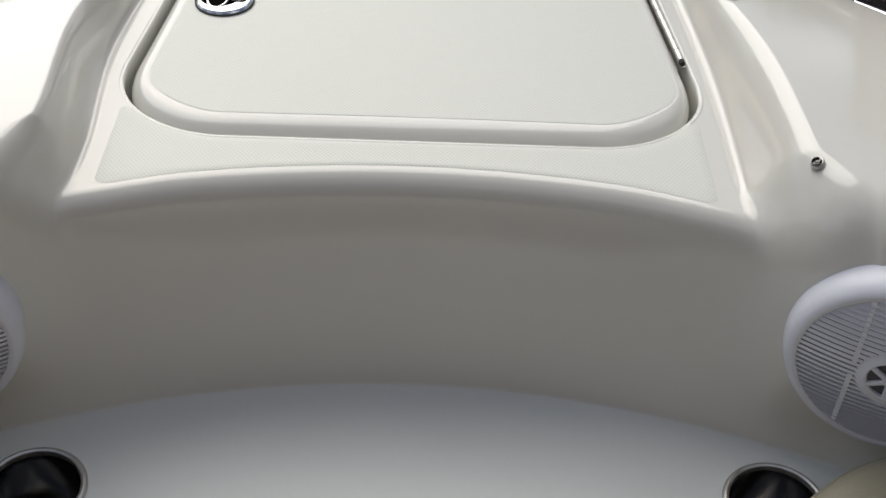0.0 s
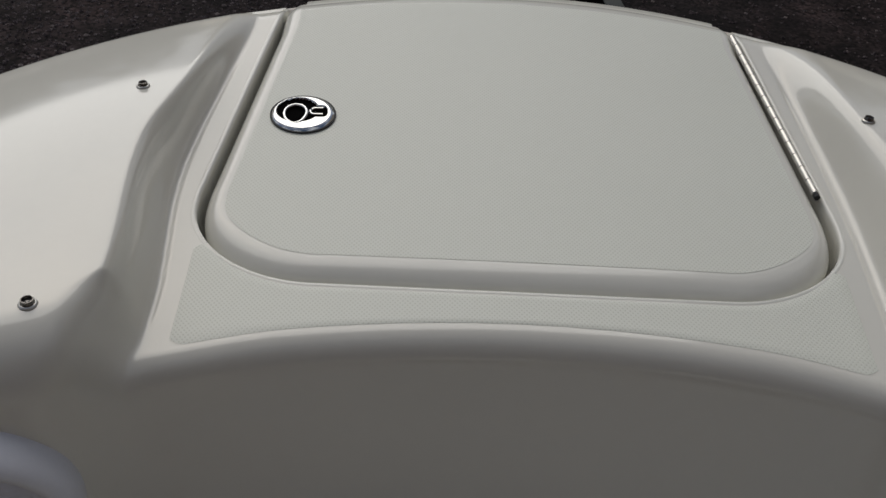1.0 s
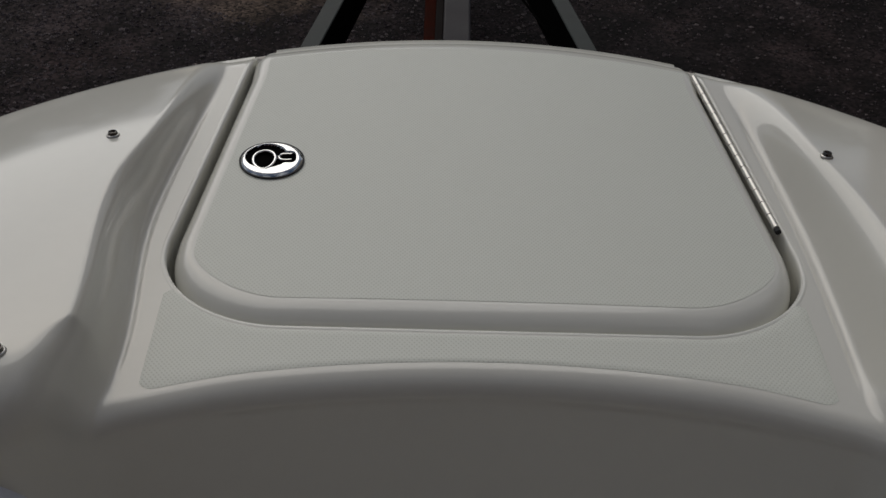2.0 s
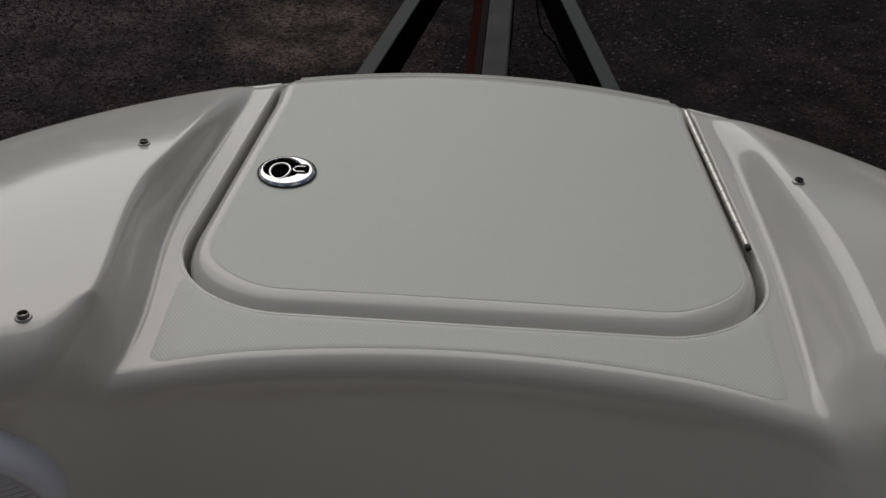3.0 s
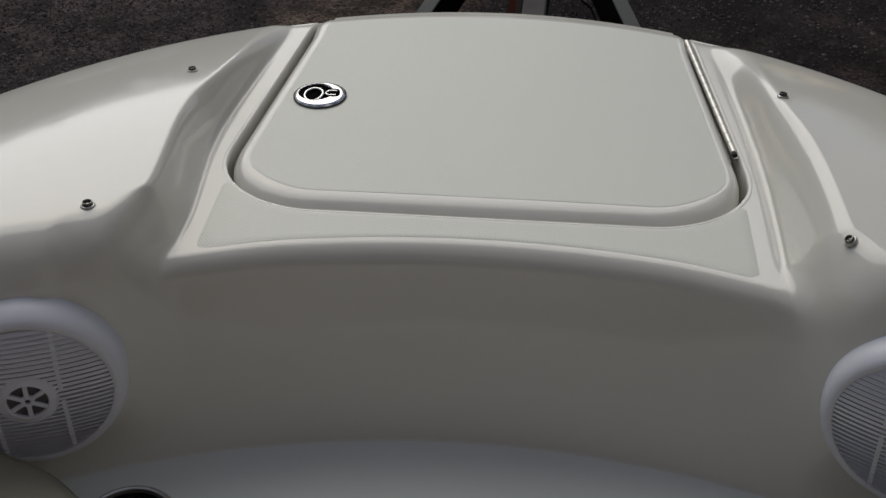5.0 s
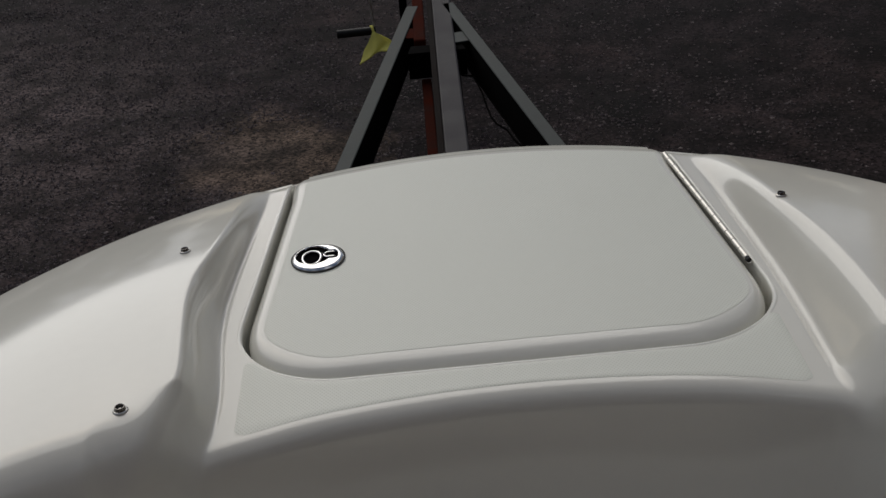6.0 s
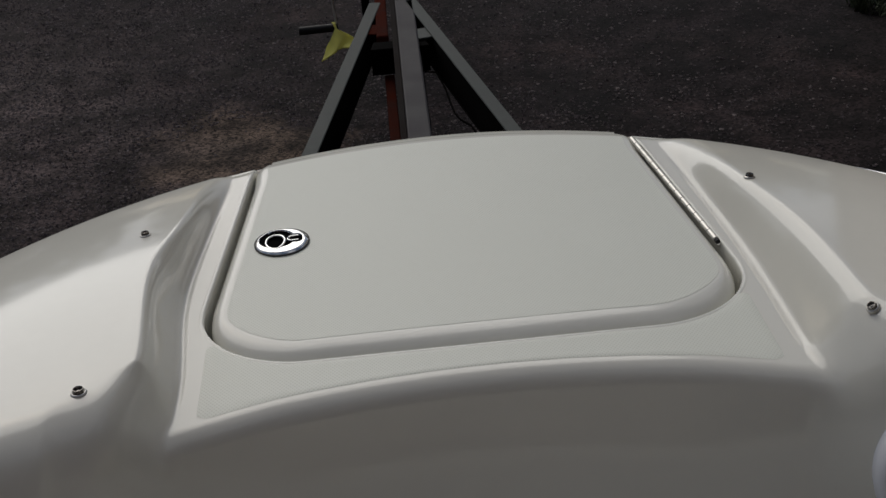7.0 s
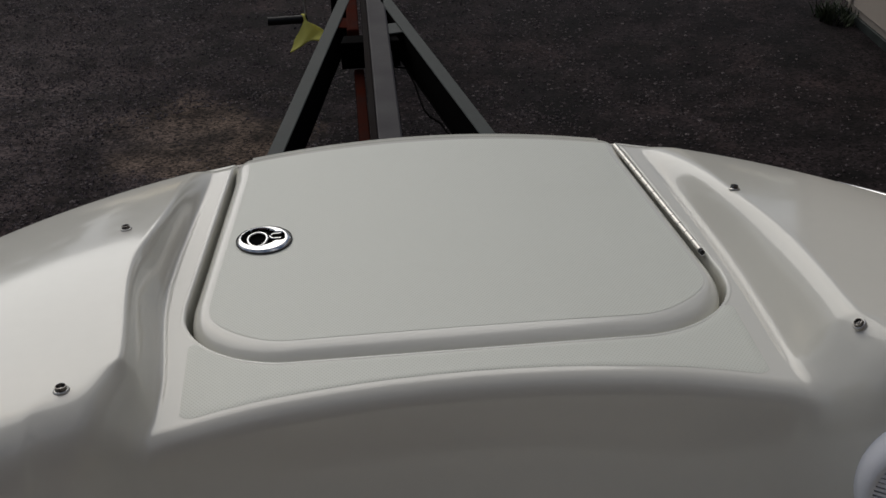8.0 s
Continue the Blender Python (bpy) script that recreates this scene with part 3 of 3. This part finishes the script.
        o.matrix_basis = Matrix.Translation(a + d * L * i) @ rot
    part("pin", tube([a - d * 0.003, b], 0.0026, 8), DARK_STEEL, hinge)
    mid = (a + b) / 2
    part("leaf", box(0.010, (b - a).length, 0.0014, Matrix.Translation(mid + Vector((-0.006, 0, -0.0130))) @ Matrix.Rotation(math.atan2(-d.x, d.y), 4, 'Z'), 0.0004, 1), STEEL, hinge)
    part("leaf", box(0.007, (b - a).length, 0.0014, Matrix.Translation(mid + Vector((0.005, 0, -0.0075))) @ Matrix.Rotation(math.atan2(-d.x, d.y), 4, 'Z'), 0.0004, 1), STEEL, hinge)
    part("end_cap", tube([a - d * 0.006, a - d * 0.0008], 0.0032, 10), RUBBER, hinge, "black end of the hinge", True)
    return hatch


def build_studs():
    first = None
    for u, y in ((-0.393, -0.028), (0.374, -0.013), (-0.379, 0.324), (0.356, 0.323)):
        z = float(height(np.array(u), np.array(y)))
        h = 1e-3
        n = Vector((-(float(height(np.array(u + h), np.array(y))) - z) / h, -(float(height(np.array(u), np.array(y + h))) - z) / h, 1)).normalized()
        m = Matrix.Translation((u + XC, y, z - (0.0012 if y < 0.1 else 0.0004))) @ n.to_track_quat('Z', 'Y').to_matrix().to_4x4() @ Matrix.Scale(0.87, 4)
        if first:
            copy_thing(first, m)
            continue
        first = thing("snap_stud", m, "small dull stainless snap stud screwed into the deck", "snap stud", "cover snap studs")
        part("base", lathe([(0, 0), (0.0090, 0), (0.0091, 0.0012), (0.0084, 0.0024), (0.0070, 0.0030), (0.0060, 0.0031)], 28), STEEL, first, "", True)
        part("socket", lathe([(0.0070, 0.0028), (0.0062, 0.0042), (0.0062, 0.0062), (0.0058, 0.0070), (0.0051, 0.0071), (0.0046, 0.0066), (0.0044, 0.0040), (0, 0.0039)], 28), DARK_STEEL, first, "", True)
        part("screw", lathe([(0, 0.0050), (0.0018, 0.0048), (0.0023, 0.0044), (0.0024, 0.0039)], 16), DARK_STEEL, first, "", True)


def speaker_thing(m):
    sp = thing("loudspeaker", m, "round white plastic marine loudspeaker with slatted grille in the wall", "loudspeaker", "bow loudspeakers")
    R, G = 0.1010, 0.0855

    def dome(r):
        return 0.037 + 0.010 * (1 - (r / G) ** 2)
    part("flange", lathe([(R - 0.004, -0.030), (R, -0.006), (R, 0.012), (R - 0.0012, 0.0210), (R - 0.0036, 0.0290), (R - 0.0072, 0.0350), (R - 0.0110, 0.0380), (G + 0.002, 0.0390), (G - 0.001, 0.0380), (G - 0.002, 0.035), (G - 0.0025, 0.016)], 72), WHITE, sp, "", True)
    part("cone", lathe([(0, 0.004), (0.03, 0.007), (G - 0.001, 0.0120), (G, 0.000)], 48), BLACK, sp, "dark cone behind the grille", True)
    hub = 0.0300
    pitch = 0.0056
    nsl = int(2 * G / pitch)
    for i in range(nsl + 1):
        yy = -G + 0.003 + i * pitch
        if abs(yy) > G - 0.002:
            continue
        w = math.sqrt(G * G - yy * yy)
        spans = [(-w, w)]
        if abs(yy) < hub - 0.002:
            hw = math.sqrt(hub * hub - yy * yy) - 0.001
            spans = [(-w, -hw), (hw, w)]
        for x0, x1 in spans:
            bm = bmesh.new()
            n = max(4, int((x1 - x0) / 0.009))
            prev = None
            for k in range(n + 1):
                x = x0 + (x1 - x0) * k / n
                z = dome(math.hypot(x, yy))
                # each slat is a bar whose face leans with the dome
                lean = 0.0006 * (yy / G) * 4
                q = [bm.verts.new(p) for p in ((x, yy - 0.0016, z + lean), (x, yy + 0.0016, z - lean), (x, yy + 0.0013, z - 0.0034), (x, yy - 0.0013, z - 0.0034))]
                if prev:
                    for e in range(4):
                        bm.faces.new((prev[e], prev[(e + 1) % 4], q[(e + 1) % 4], q[e]))
                else:
                    bm.faces.new(q)
                prev = q
            bm.faces.new(prev)
            part("slat", bm, WHITE, sp)
    for x in (-0.034, 0.034):
        for s in (-1, 1):
            ylim = math.sqrt(G * G - x * x)
            pts = [(x, s * (0.006 + (ylim - 0.006) * k / 12)) for k in range(13)]
            bm = bmesh.new()
            prev = None
            for px, py in pts:
                z = dome(math.hypot(px, py))
                q = [bm.verts.new(p) for p in ((px - 0.0022, py, z + 0.0004), (px + 0.0022, py, z + 0.0004), (px + 0.0020, py, z - 0.005), (px - 0.0020, py, z - 0.005))]
                if prev:
                    for e in range(4):
                        bm.faces.new((prev[e], prev[(e + 1) % 4], q[(e + 1) % 4], q[e]))
                else:
                    bm.faces.new(q)
                prev = q
            bm.faces.new(prev)
            part("rib", bm, WHITE, sp)
    top = dome(0) + 0.001
    part("hub_ring", lathe([(0.0200, top - 0.004), (0.0202, top - 0.0006), (0.0215, top + 0.0002), (0.0285, top - 0.0022), (0.0308, top - 0.0036), (0.0306, top - 0.008)], 48), WHITE, sp, "", True)
    part("hub_plate", lathe([(0, top - 0.0045), (0.0203, top - 0.0045)], 36), GREY, sp)
    for i in range(6):
        m2 = Matrix.Rotation(radians(60 * i + 30), 4, 'Z') @ Matrix.Translation((0.0125, 0, top - 0.002))
        part("spoke", box(0.0165, 0.0046, 0.004, m2, 0.0008, 1), WHITE, sp)
    part("hub_cap", lathe([(0.0030, top - 0.004), (0.0030, top - 0.0006), (0.0040, top), (0.0064, top - 0.0004), (0.0070, top - 0.0012), (0.0070, top - 0.004)], 20), WHITE, sp, "", True)
    return sp


def build_speakers():
    for u, z, turn in ((-0.452, 1.514, 0.34), (0.456, 1.529, -0.44)):
        n = Vector((turn, -1, 0.0)).normalized()
        c = Vector((u + XC, -0.116, z))
        x = Vector((0, 0, 1)).cross(n).normalized()
        y = n.cross(x)
        speaker_thing(Matrix.Translation(c) @ Matrix((x, y, n)).transposed().to_4x4())


def build_cups():
    first = None
    for cu, cy in CUPS:
        m = pose(cu + XC, cy, LEDGE)
        if first:
            copy_thing(first, m)
            continue
        first = thing("cup_holder", m, "empty round stainless steel cup holder sunk in the ledge", "cup holder", "cup holders")
        part("rim", lathe([(0.0455, -0.002), (0.0505, 0.0), (0.0508, 0.0016), (0.0495, 0.0032), (0.0470, 0.0040), (0.0448, 0.0030), (0.0440, 0.0006), (0.0436, -0.004)], 64), STEEL, first, "", True)
        # darker steel than the rim, for the shade in the well
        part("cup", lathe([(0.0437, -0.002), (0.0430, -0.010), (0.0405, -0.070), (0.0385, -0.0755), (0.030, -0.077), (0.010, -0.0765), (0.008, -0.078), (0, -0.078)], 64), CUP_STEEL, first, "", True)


def cushion_thing(side):
    c = thing("seat_cushion", pose(0, 0, 0), "tan vinyl seat cushion with rounded corner beside the cup holder", "cushion", "bow cushions")
    plan = [(-0.70, -0.150), (-0.60, -0.150), (-0.52, -0.158), (-0.455, -0.178), (-0.405, -0.212), (-0.360, -0.256), (-0.315, -0.300), (-0.275, -0.350), (-0.255, -0.42), (-0.25, -0.55), (-0.25, -0.76), (-0.70, -0.76)]
    pts = [Vector((p[0] * (1 if side < 0 else -1), p[1], 0)) for p in plan]
    mid = sum(pts, Vector()) / len(pts)
    # finer outline
    fine = []
    for i, p in enumerate(pts):
        a, b = pts[i - 1], p
        nx = pts[(i + 1) % len(pts)]
        nn = pts[(i + 2) % len(pts)]
        for k in range(6):
            t = k / 6
            fine.append(0.5 * ((2 * p) + (nx - a) * t + (2 * a - 5 * p + 4 * nx - nn) * t * t + (3 * p - a - 3 * nx + nn) * t ** 3))
    H = 0.085
    prof = [(0.010, 0.0), (0.002, 0.006), (0.0, 0.020), (0.0, 0.045), (0.004, 0.062), (0.012, 0.075), (0.026, 0.083), (0.05, 0.0855), (0.10, 0.088)]
    v, f = [], []
    for p in fine:
        d = (p - mid)
        L = d.length
        for off, z in prof:
            q = mid + d * (1 - off / L)
            v.append((q.x + XC - 0.026 * side, q.y, LEDGE + 0.001 + z))
    k, n = len(prof), len(fine)
    for i in range(n):
        j = (i + 1) % n
        for q in range(k - 1):
            f.append((i * k + q, j * k + q, j * k + q + 1, i * k + q + 1))
    f.append(tuple(i * k + k - 1 for i in range(n)))
    mesh_object("cover", v, f, VINYL, c)
    seam = [Vector((v[i * k + 4][0], v[i * k + 4][1], v[i * k + 4][2])) for i in range(n)]
    part("piping", tube(seam, 0.0018, 6, True), VINYL, c, "", True)
    return c


def build_rub_rail():
    """Bright rail along the edge of the gunwale."""
    r = thing("gunwale_rail", pose(0, 0, 0), "polished stainless rail lying along the bow's outer edge", "rail")
    us = np.linspace(0.528, 0.93, 40)
    pts = []
    for i, u in enumerate(us):
        yb = float(bow_y(u))
        pts.append((u + XC + 0.004, yb + 0.006, Z0 - 0.013))
    part("tube", tube(pts, lambda w: 0.005 + 0.004 * min(1, w * 5), 12), CHROME, r, "", True)
    part("end_cap", tube([(pts[0][0] - 0.010, pts[0][1] + 0.008, pts[0][2] - 0.002), pts[0]], 0.005, 10), BLACK, r, "black end", True)


def build_trailer():
    t = thing("boat_trailer", pose(0, 0, 0), "galvanised A-frame boat trailer with grey tongue and rusty parts", "trailer")
    ZT = 0.88
    cx = 0.012
    part("tongue", box(0.070, 4.4, 0.090, Matrix.Translation((0.0625, 3.3, ZT - 0.045)) @ Matrix.Rotation(-0.0215, 4, 'Z'), 0.006), PAINT, t, "grey painted square tongue")
    part("side_bar", box(0.020, 3.4, 0.060, Matrix.Translation((0.0130, 3.1, ZT - 0.038)) @ Matrix.Rotation(-0.0215, 4, 'Z'), 0.003), BAR, t, "rust-brown bar beside the tongue")
    part("lower_tube", box(0.034, 2.4, 0.045, Matrix.Translation((-0.036, 1.82, ZT - 0.135)) @ Matrix.Rotation(-0.014, 4, 'Z'), 0.005), RUST, t, "rusty red lower tube")
    part("upper_tube", box(0.042, 1.25, 0.040, Matrix.Translation((-0.018, 3.735, ZT - 0.022)) @ Matrix.Rotation(-0.020, 4, 'Z'), 0.006), RUST, t, "rusty red upper tube")
    for s in (-1, 1):
        a, b = Vector((cx + s * 0.62, 0.35, ZT)), Vector((cx + s * 0.055 + 0.012 * (s + 1), 3.48, ZT))
        d = b - a
        m = Matrix.Translation((a + b) / 2) @ Matrix.Rotation(math.atan2(-d.x, d.y), 4, 'Z')
        part("arm", box(0.044, d.length, 0.006, m @ Matrix.Translation((0, 0, -0.003)), 0.002, 1), GALV, t, "galvanised top flange of the frame arm")
        # shade inside the arm is painted: web and lower flange near-black
        part("arm_web", box(0.006, d.length, 0.118, m @ Matrix.Translation((s * -0.017, 0, -0.065)), 0.001, 1), SHADE_BLACK, t, "web of the frame arm with shade in its black colour")
        part("arm_flange", box(0.042, d.length, 0.006, m @ Matrix.Translation((s * -0.002, 0, -0.127)), 0.002, 1), SHADE_BLACK, t)
        m3 = Matrix.Translation((0.118, 3.118, ZT - 0.009)) if s > 0 else Matrix.Translation((-0.060, 3.20, ZT - 0.009))
        part("gusset", box(0.075 if s > 0 else 0.055, 0.10, 0.006, m3 @ Matrix.Rotation(s * 0.18, 4, 'Z'), 0.002, 1), GALV if s > 0 else RUST, t)
    plate = box(1, 0.075, 0.095, None, 0.003)
    for q in plate.verts:                       # tapered between the arms' webs
        q.co.x *= 0.190 - 0.36 * q.co.y
    bmesh.ops.translate(plate, verts=plate.verts, vec=(cx + 0.012, 3.050, ZT - 0.062))
    part("cross_member", plate, SHADE_BLACK, t, "near-black cross member")
    # jack on the side of the tongue, with its crank
    jx, jy = cx - 0.09, 4.30
    part("jack_post", lathe([(0, 0), (0.028, 0), (0.028, 0.33), (0.022, 0.345), (0, 0.345)], 20), GALV, t, "", True).location = (jx, jy, 0.83)
    part("jack_leg", lathe([(0, 0), (0.055, 0), (0.055, 0.008), (0.018, 0.02), (0.018, 0.43), (0, 0.43)], 24), SHADE_BLACK, t, "near-black inner leg and foot of the jack", True).location = (jx, jy, GROUND - 0.004)
    part("jack_bracket", box(0.09, 0.10, 0.10, Matrix.Translation((cx - 0.055, jy, ZT - 0.04)), 0.006), GALV, t)
    top = Vector((jx, jy, GROUND + 0.745))
    part("crank_arm", tube([top, top + Vector((0, 0, 0.03)), (-0.17, 3.74, 1.10), (-0.204, 3.62, 0.880), (-0.197, 3.6, 0.760)], 0.0060, 10), STEEL, t, "", True)
    part("crank_grip", tube([(-0.192, 3.6, 0.757), (-0.212, 3.6, 0.756), (-0.344, 3.6, 0.754)], 0.0165, 14), BLACK, t, "black crank grip", True)
    # thin wires
    part("wire", tube([(0.066, 2.05, ZT - 0.10), (0.075, 2.315, ZT - 0.06), (0.081, 2.44, ZT - 0.05), (0.082, 2.57, ZT - 0.055), (0.087, 2.73, ZT - 0.05), (0.094, 2.98, ZT - 0.04)], 0.0035, 6), SHADE_BLACK, t, "thin black wire", True)
    part("wire", tube([(0.30, 2.20, ZT - 0.11), (0.226, 2.439, ZT - 0.11), (0.213, 2.517, ZT - 0.11), (0.185, 2.57, ZT - 0.11), (0.172, 2.626, ZT - 0.11), (0.166, 2.74, ZT - 0.115), (0.161, 2.836, ZT - 0.11), (0.142, 2.970, ZT - 0.10), (0.103, 2.985, ZT - 0.10)], 0.0035, 6), SHADE_BLACK, t, "thin black wire", True)
    return t


def build_cloth():
    c = thing("cloth", pose(0, 0, 0), "yellow cloth rag hung over the crank of the trailer jack", "cloth")
    rnd = random.Random(4)
    rows, cols, wrap = 23, 16, 6
    v = []
    for i in range(rows):
        for j in range(cols):
            w = j / (cols - 1)
            if i < wrap:                        # laid over the grip
                a = radians(50 + 130 * i / wrap)
                v.append((-0.206 - 0.010 * (1 - i / wrap) + w * 0.010, 3.6 + 0.0175 * math.cos(a), 0.7565 + 0.0175 * math.sin(a)))
                continue
            # one edge hangs to a long tip, the other to a short corner
            s = (i - wrap) / (rows - 1 - wrap)
            near = Vector((-0.206 - 0.062 * s, 0, 0.757 - 0.106 * s))
            far = Vector((-0.196 + 0.066 * sm(s * 1.9), 0, 0.757 - 0.008 * s - 0.046 * sm(s * 1.3)))
            p = near.lerp(far, w)
            y = 3.582 - 0.068 * s + 0.012 * math.sin(w * 9 + 2.5 * s) * s + rnd.uniform(-0.002, 0.002) * s
            v.append((p.x + 0.004 * math.sin(9 * s + 5 * w) * s, y, p.z + 0.012 * s * math.sin(math.pi * w)))
    o = mesh_object("fabric", v, grid_faces(rows, cols), CLOTH, c)
    k = o.modifiers.new("thickness", 'SOLIDIFY')
    k.thickness = 0.003


def build_ground():
    n = 121
    q = np.linspace(-1, 1, n)
    axis = np.sign(q) * (np.abs(q) * 4 + 496 * np.abs(q) ** 7)
    X, Y = np.meshgrid(axis, axis + 3.0)
    Z = np.zeros_like(X)
    for i in range(n):
        for j in range(n):
            if abs(X[i, j]) < 12 and abs(Y[i, j] - 3) < 12:
                Z[i, j] = 0.010 * noise.noise((X[i, j] * 1.3, Y[i, j] * 1.3, 0)) + 0.004 * noise.noise((X[i, j] * 6, Y[i, j] * 6, 3))
    g = mesh_object("ground", np.stack([X, Y, Z], -1).reshape(-1, 3), grid_faces(n, n), GRAVEL)
    g.location = (0, 0, GROUND)
    tagged(g, "dark crushed stone yard with a sandy patch", "ground", kind="structure")
    # loose stones
    rnd = random.Random(11)
    corners = [(1, 0, 0), (0, 1, 0), (-1, 0, 0), (0, -1, 0), (0, 0, 1), (0, 0, -1)]
    sides = np.array([(0, 1, 4), (1, 2, 4), (2, 3, 4), (3, 0, 4), (1, 0, 5), (2, 1, 5), (3, 2, 5), (0, 3, 5)])
    shapes = [np.array(corners) * np.array([[rnd.uniform(0.65, 1.3)] for _ in corners]) * (1, 1, 0.6) for _ in range(9)]
    v, f, o = [], [], 0
    for k in range(120000):
        x, y = rnd.uniform(-2.7, 2.15), rnd.uniform(1.5, 5.7)
        edge = min(x + 2.7, 2.15 - x, y - 1.5, 5.7 - y)
        if rnd.random() > edge / 0.5:           # thins out towards the borders
            continue
        wob = 0.10 * noise.noise((x * 4, y * 4, 2))
        if math.hypot((x + 0.60) * 0.8, y - 3.22) < 0.30 + wob and rnd.random() < 0.93:
            continue
        clump = noise.noise((x * 1.3, y * 1.3, 7)) + 0.6 * noise.noise((x * 5, y * 5, 9)) - 0.45 * x
        if clump < 0.1 and rnd.random() < min(0.8, 0.35 + 0.6 * (0.1 - clump)):
            continue
        r = 0.0028 + 0.0062 * rnd.random() ** 2.5
        a = rnd.uniform(0, 6.3)
        ca, sa = math.cos(a), math.sin(a)
        turn = np.array([[ca, sa, 0], [-sa, ca, 0], [0, 0, 1]])
        z = 0.010 * noise.noise((x * 1.3, y * 1.3, 0)) + 0.004 * noise.noise((x * 6, y * 6, 3)) + 0.12 * r
        v.append(shapes[k % 9] @ turn * r + (x, y, z))
        f.append(sides + o)
        o += 6
    v, f = np.concatenate(v), np.concatenate(f)
    st = mesh_object("gravel", v, f, STONE, None, "", False)
    st.location = (0, 0, GROUND)
    tagged(st, "loose small dark gravel stones on the yard", "gravel", kind="stuff")


def build_building():
    b = thing("building", pose(0, 0, 0), "pale lap-sided building wall beside the yard", "building")
    x, y0, y1, h = 2.228, -7.0, 4.19, 3.3
    part("wall", box(0.20, y1 - y0, h, Matrix.Translation((x + 0.115, (y0 + y1) / 2, GROUND + h / 2)), 0.004, 1), SIDING, b)
    part("footing", box(0.22, y1 - y0, 0.06, Matrix.Translation((x + 0.115, (y0 + y1) / 2, GROUND + 0.01)), 0.004, 1), GALV, b, "dark concrete footing")
    board = box(0.014, y1 - y0, 0.17, Matrix.Rotation(radians(4), 4, 'Y'), 0.002, 1)
    first = part("board", board, SIDING, b)
    first.location = (x + 0.004, (y0 + y1) / 2, GROUND + 0.17)
    for i in range(1, 17):
        o = new("board", first.data)
        o.parent = b
        o.location = (x + 0.004, (y0 + y1) / 2, GROUND + 0.17 + i * 0.18)
    part("corner_board", box(0.03, 0.10, h - 0.06, Matrix.Translation((x - 0.004, y1 - 0.05, GROUND + h / 2 + 0.06)), 0.003, 1), SIDING, b)
    # weeds at the foot of the wall
    rnd = random.Random(3)
    v, f = [], []
    for k in range(260):
        a, rr = rnd.uniform(0, 6.3), 0.11 * math.sqrt(rnd.random())
        px, py = 2.20 + rr * math.cos(a), 4.17 + rr * 1.2 * math.sin(a)
        L, w = rnd.uniform(0.03, 0.10), rnd.uniform(0.003, 0.007)
        lean = Vector((rnd.uniform(-0.6, 0.6), rnd.uniform(-0.6, 0.6), 1)).normalized()
        sd = Vector((math.cos(a), math.sin(a), 0)) * w
        p = Vector((px, py, GROUND - 0.005))
        o = len(v)
        v += [p - sd, p + sd, p + lean * L * 0.6 + sd * 0.8, p + lean * L + Vector((lean.x, lean.y, 0)) * 0.02, p + lean * L * 0.6 - sd * 0.8]
        f += [(o, o + 1, o + 2, o + 4), (o + 4, o + 2, o + 3)]
    tagged(mesh_object("weeds", v, f, LEAF), "dark clump of weeds at the wall's foot", "weeds", kind="stuff")


def build_rear_blocker():
    """A plain brown wall, unseen, added behind to block sky and warm the bounce."""
    w = part("rear_blocker", box(16, 0.2, 8.6, Matrix.Translation((0, -5.2, GROUND + 4.3)), 0.004, 1), BLOCKER_BROWN, None)
    tagged(w, "unseen plain brown wall added behind to dim and warm the light", "wall", kind="structure")


def build_trees():
    """A far row of trees that closes the yard."""
    rnd = random.Random(8)
    for k in range(15):
        a = radians(-125 + k * 10.5 + rnd.uniform(-2, 2))
        d = rnd.uniform(38, 46)
        h = rnd.uniform(8.5, 12.5)
        t = thing("tree", pose(d * math.sin(a), d * math.cos(a), GROUND), "far leafy tree at the edge of the yard", "tree", "far trees")
        part("trunk", tube([(0, 0, -0.1), (0.1, 0, h * 0.3), (0, 0.1, h * 0.7)], lambda w: 0.25 - 0.2 * w, 8), RUST, t)
        v, f = [], []
        for q in range(900):
            b, c = rnd.uniform(0, 6.3), rnd.uniform(-1, 1)
            rr = (rnd.random() ** 0.4) * (1 + 0.3 * math.sin(3 * b + k) + 0.2 * math.sin(5 * c + k))
            w = math.sqrt(1 - c * c)
            p = Vector((rr * w * math.cos(b) * 4.2, rr * w * math.sin(b) * 4.2, h * 0.56 + rr * c * h * 0.46))
            o = len(v)
            x = Vector((rnd.uniform(-1, 1), rnd.uniform(-1, 1), rnd.uniform(-1, 1))).normalized() * 0.55
            y = x.orthogonal().normalized() * 0.5
            v += [p - x, p - y, p + x, p + y]
            f.append((o, o + 1, o + 2, o + 3))
        mesh_object("crown", v, f, LEAF, t, "", False)


build_boat()
build_hatch()
build_studs()
build_speakers()
build_cups()
cushion_thing(-1)
cushion_thing(1)
build_rub_rail()
build_trailer()
build_cloth()
build_building()
build_rear_blocker()
build_ground()
build_trees()
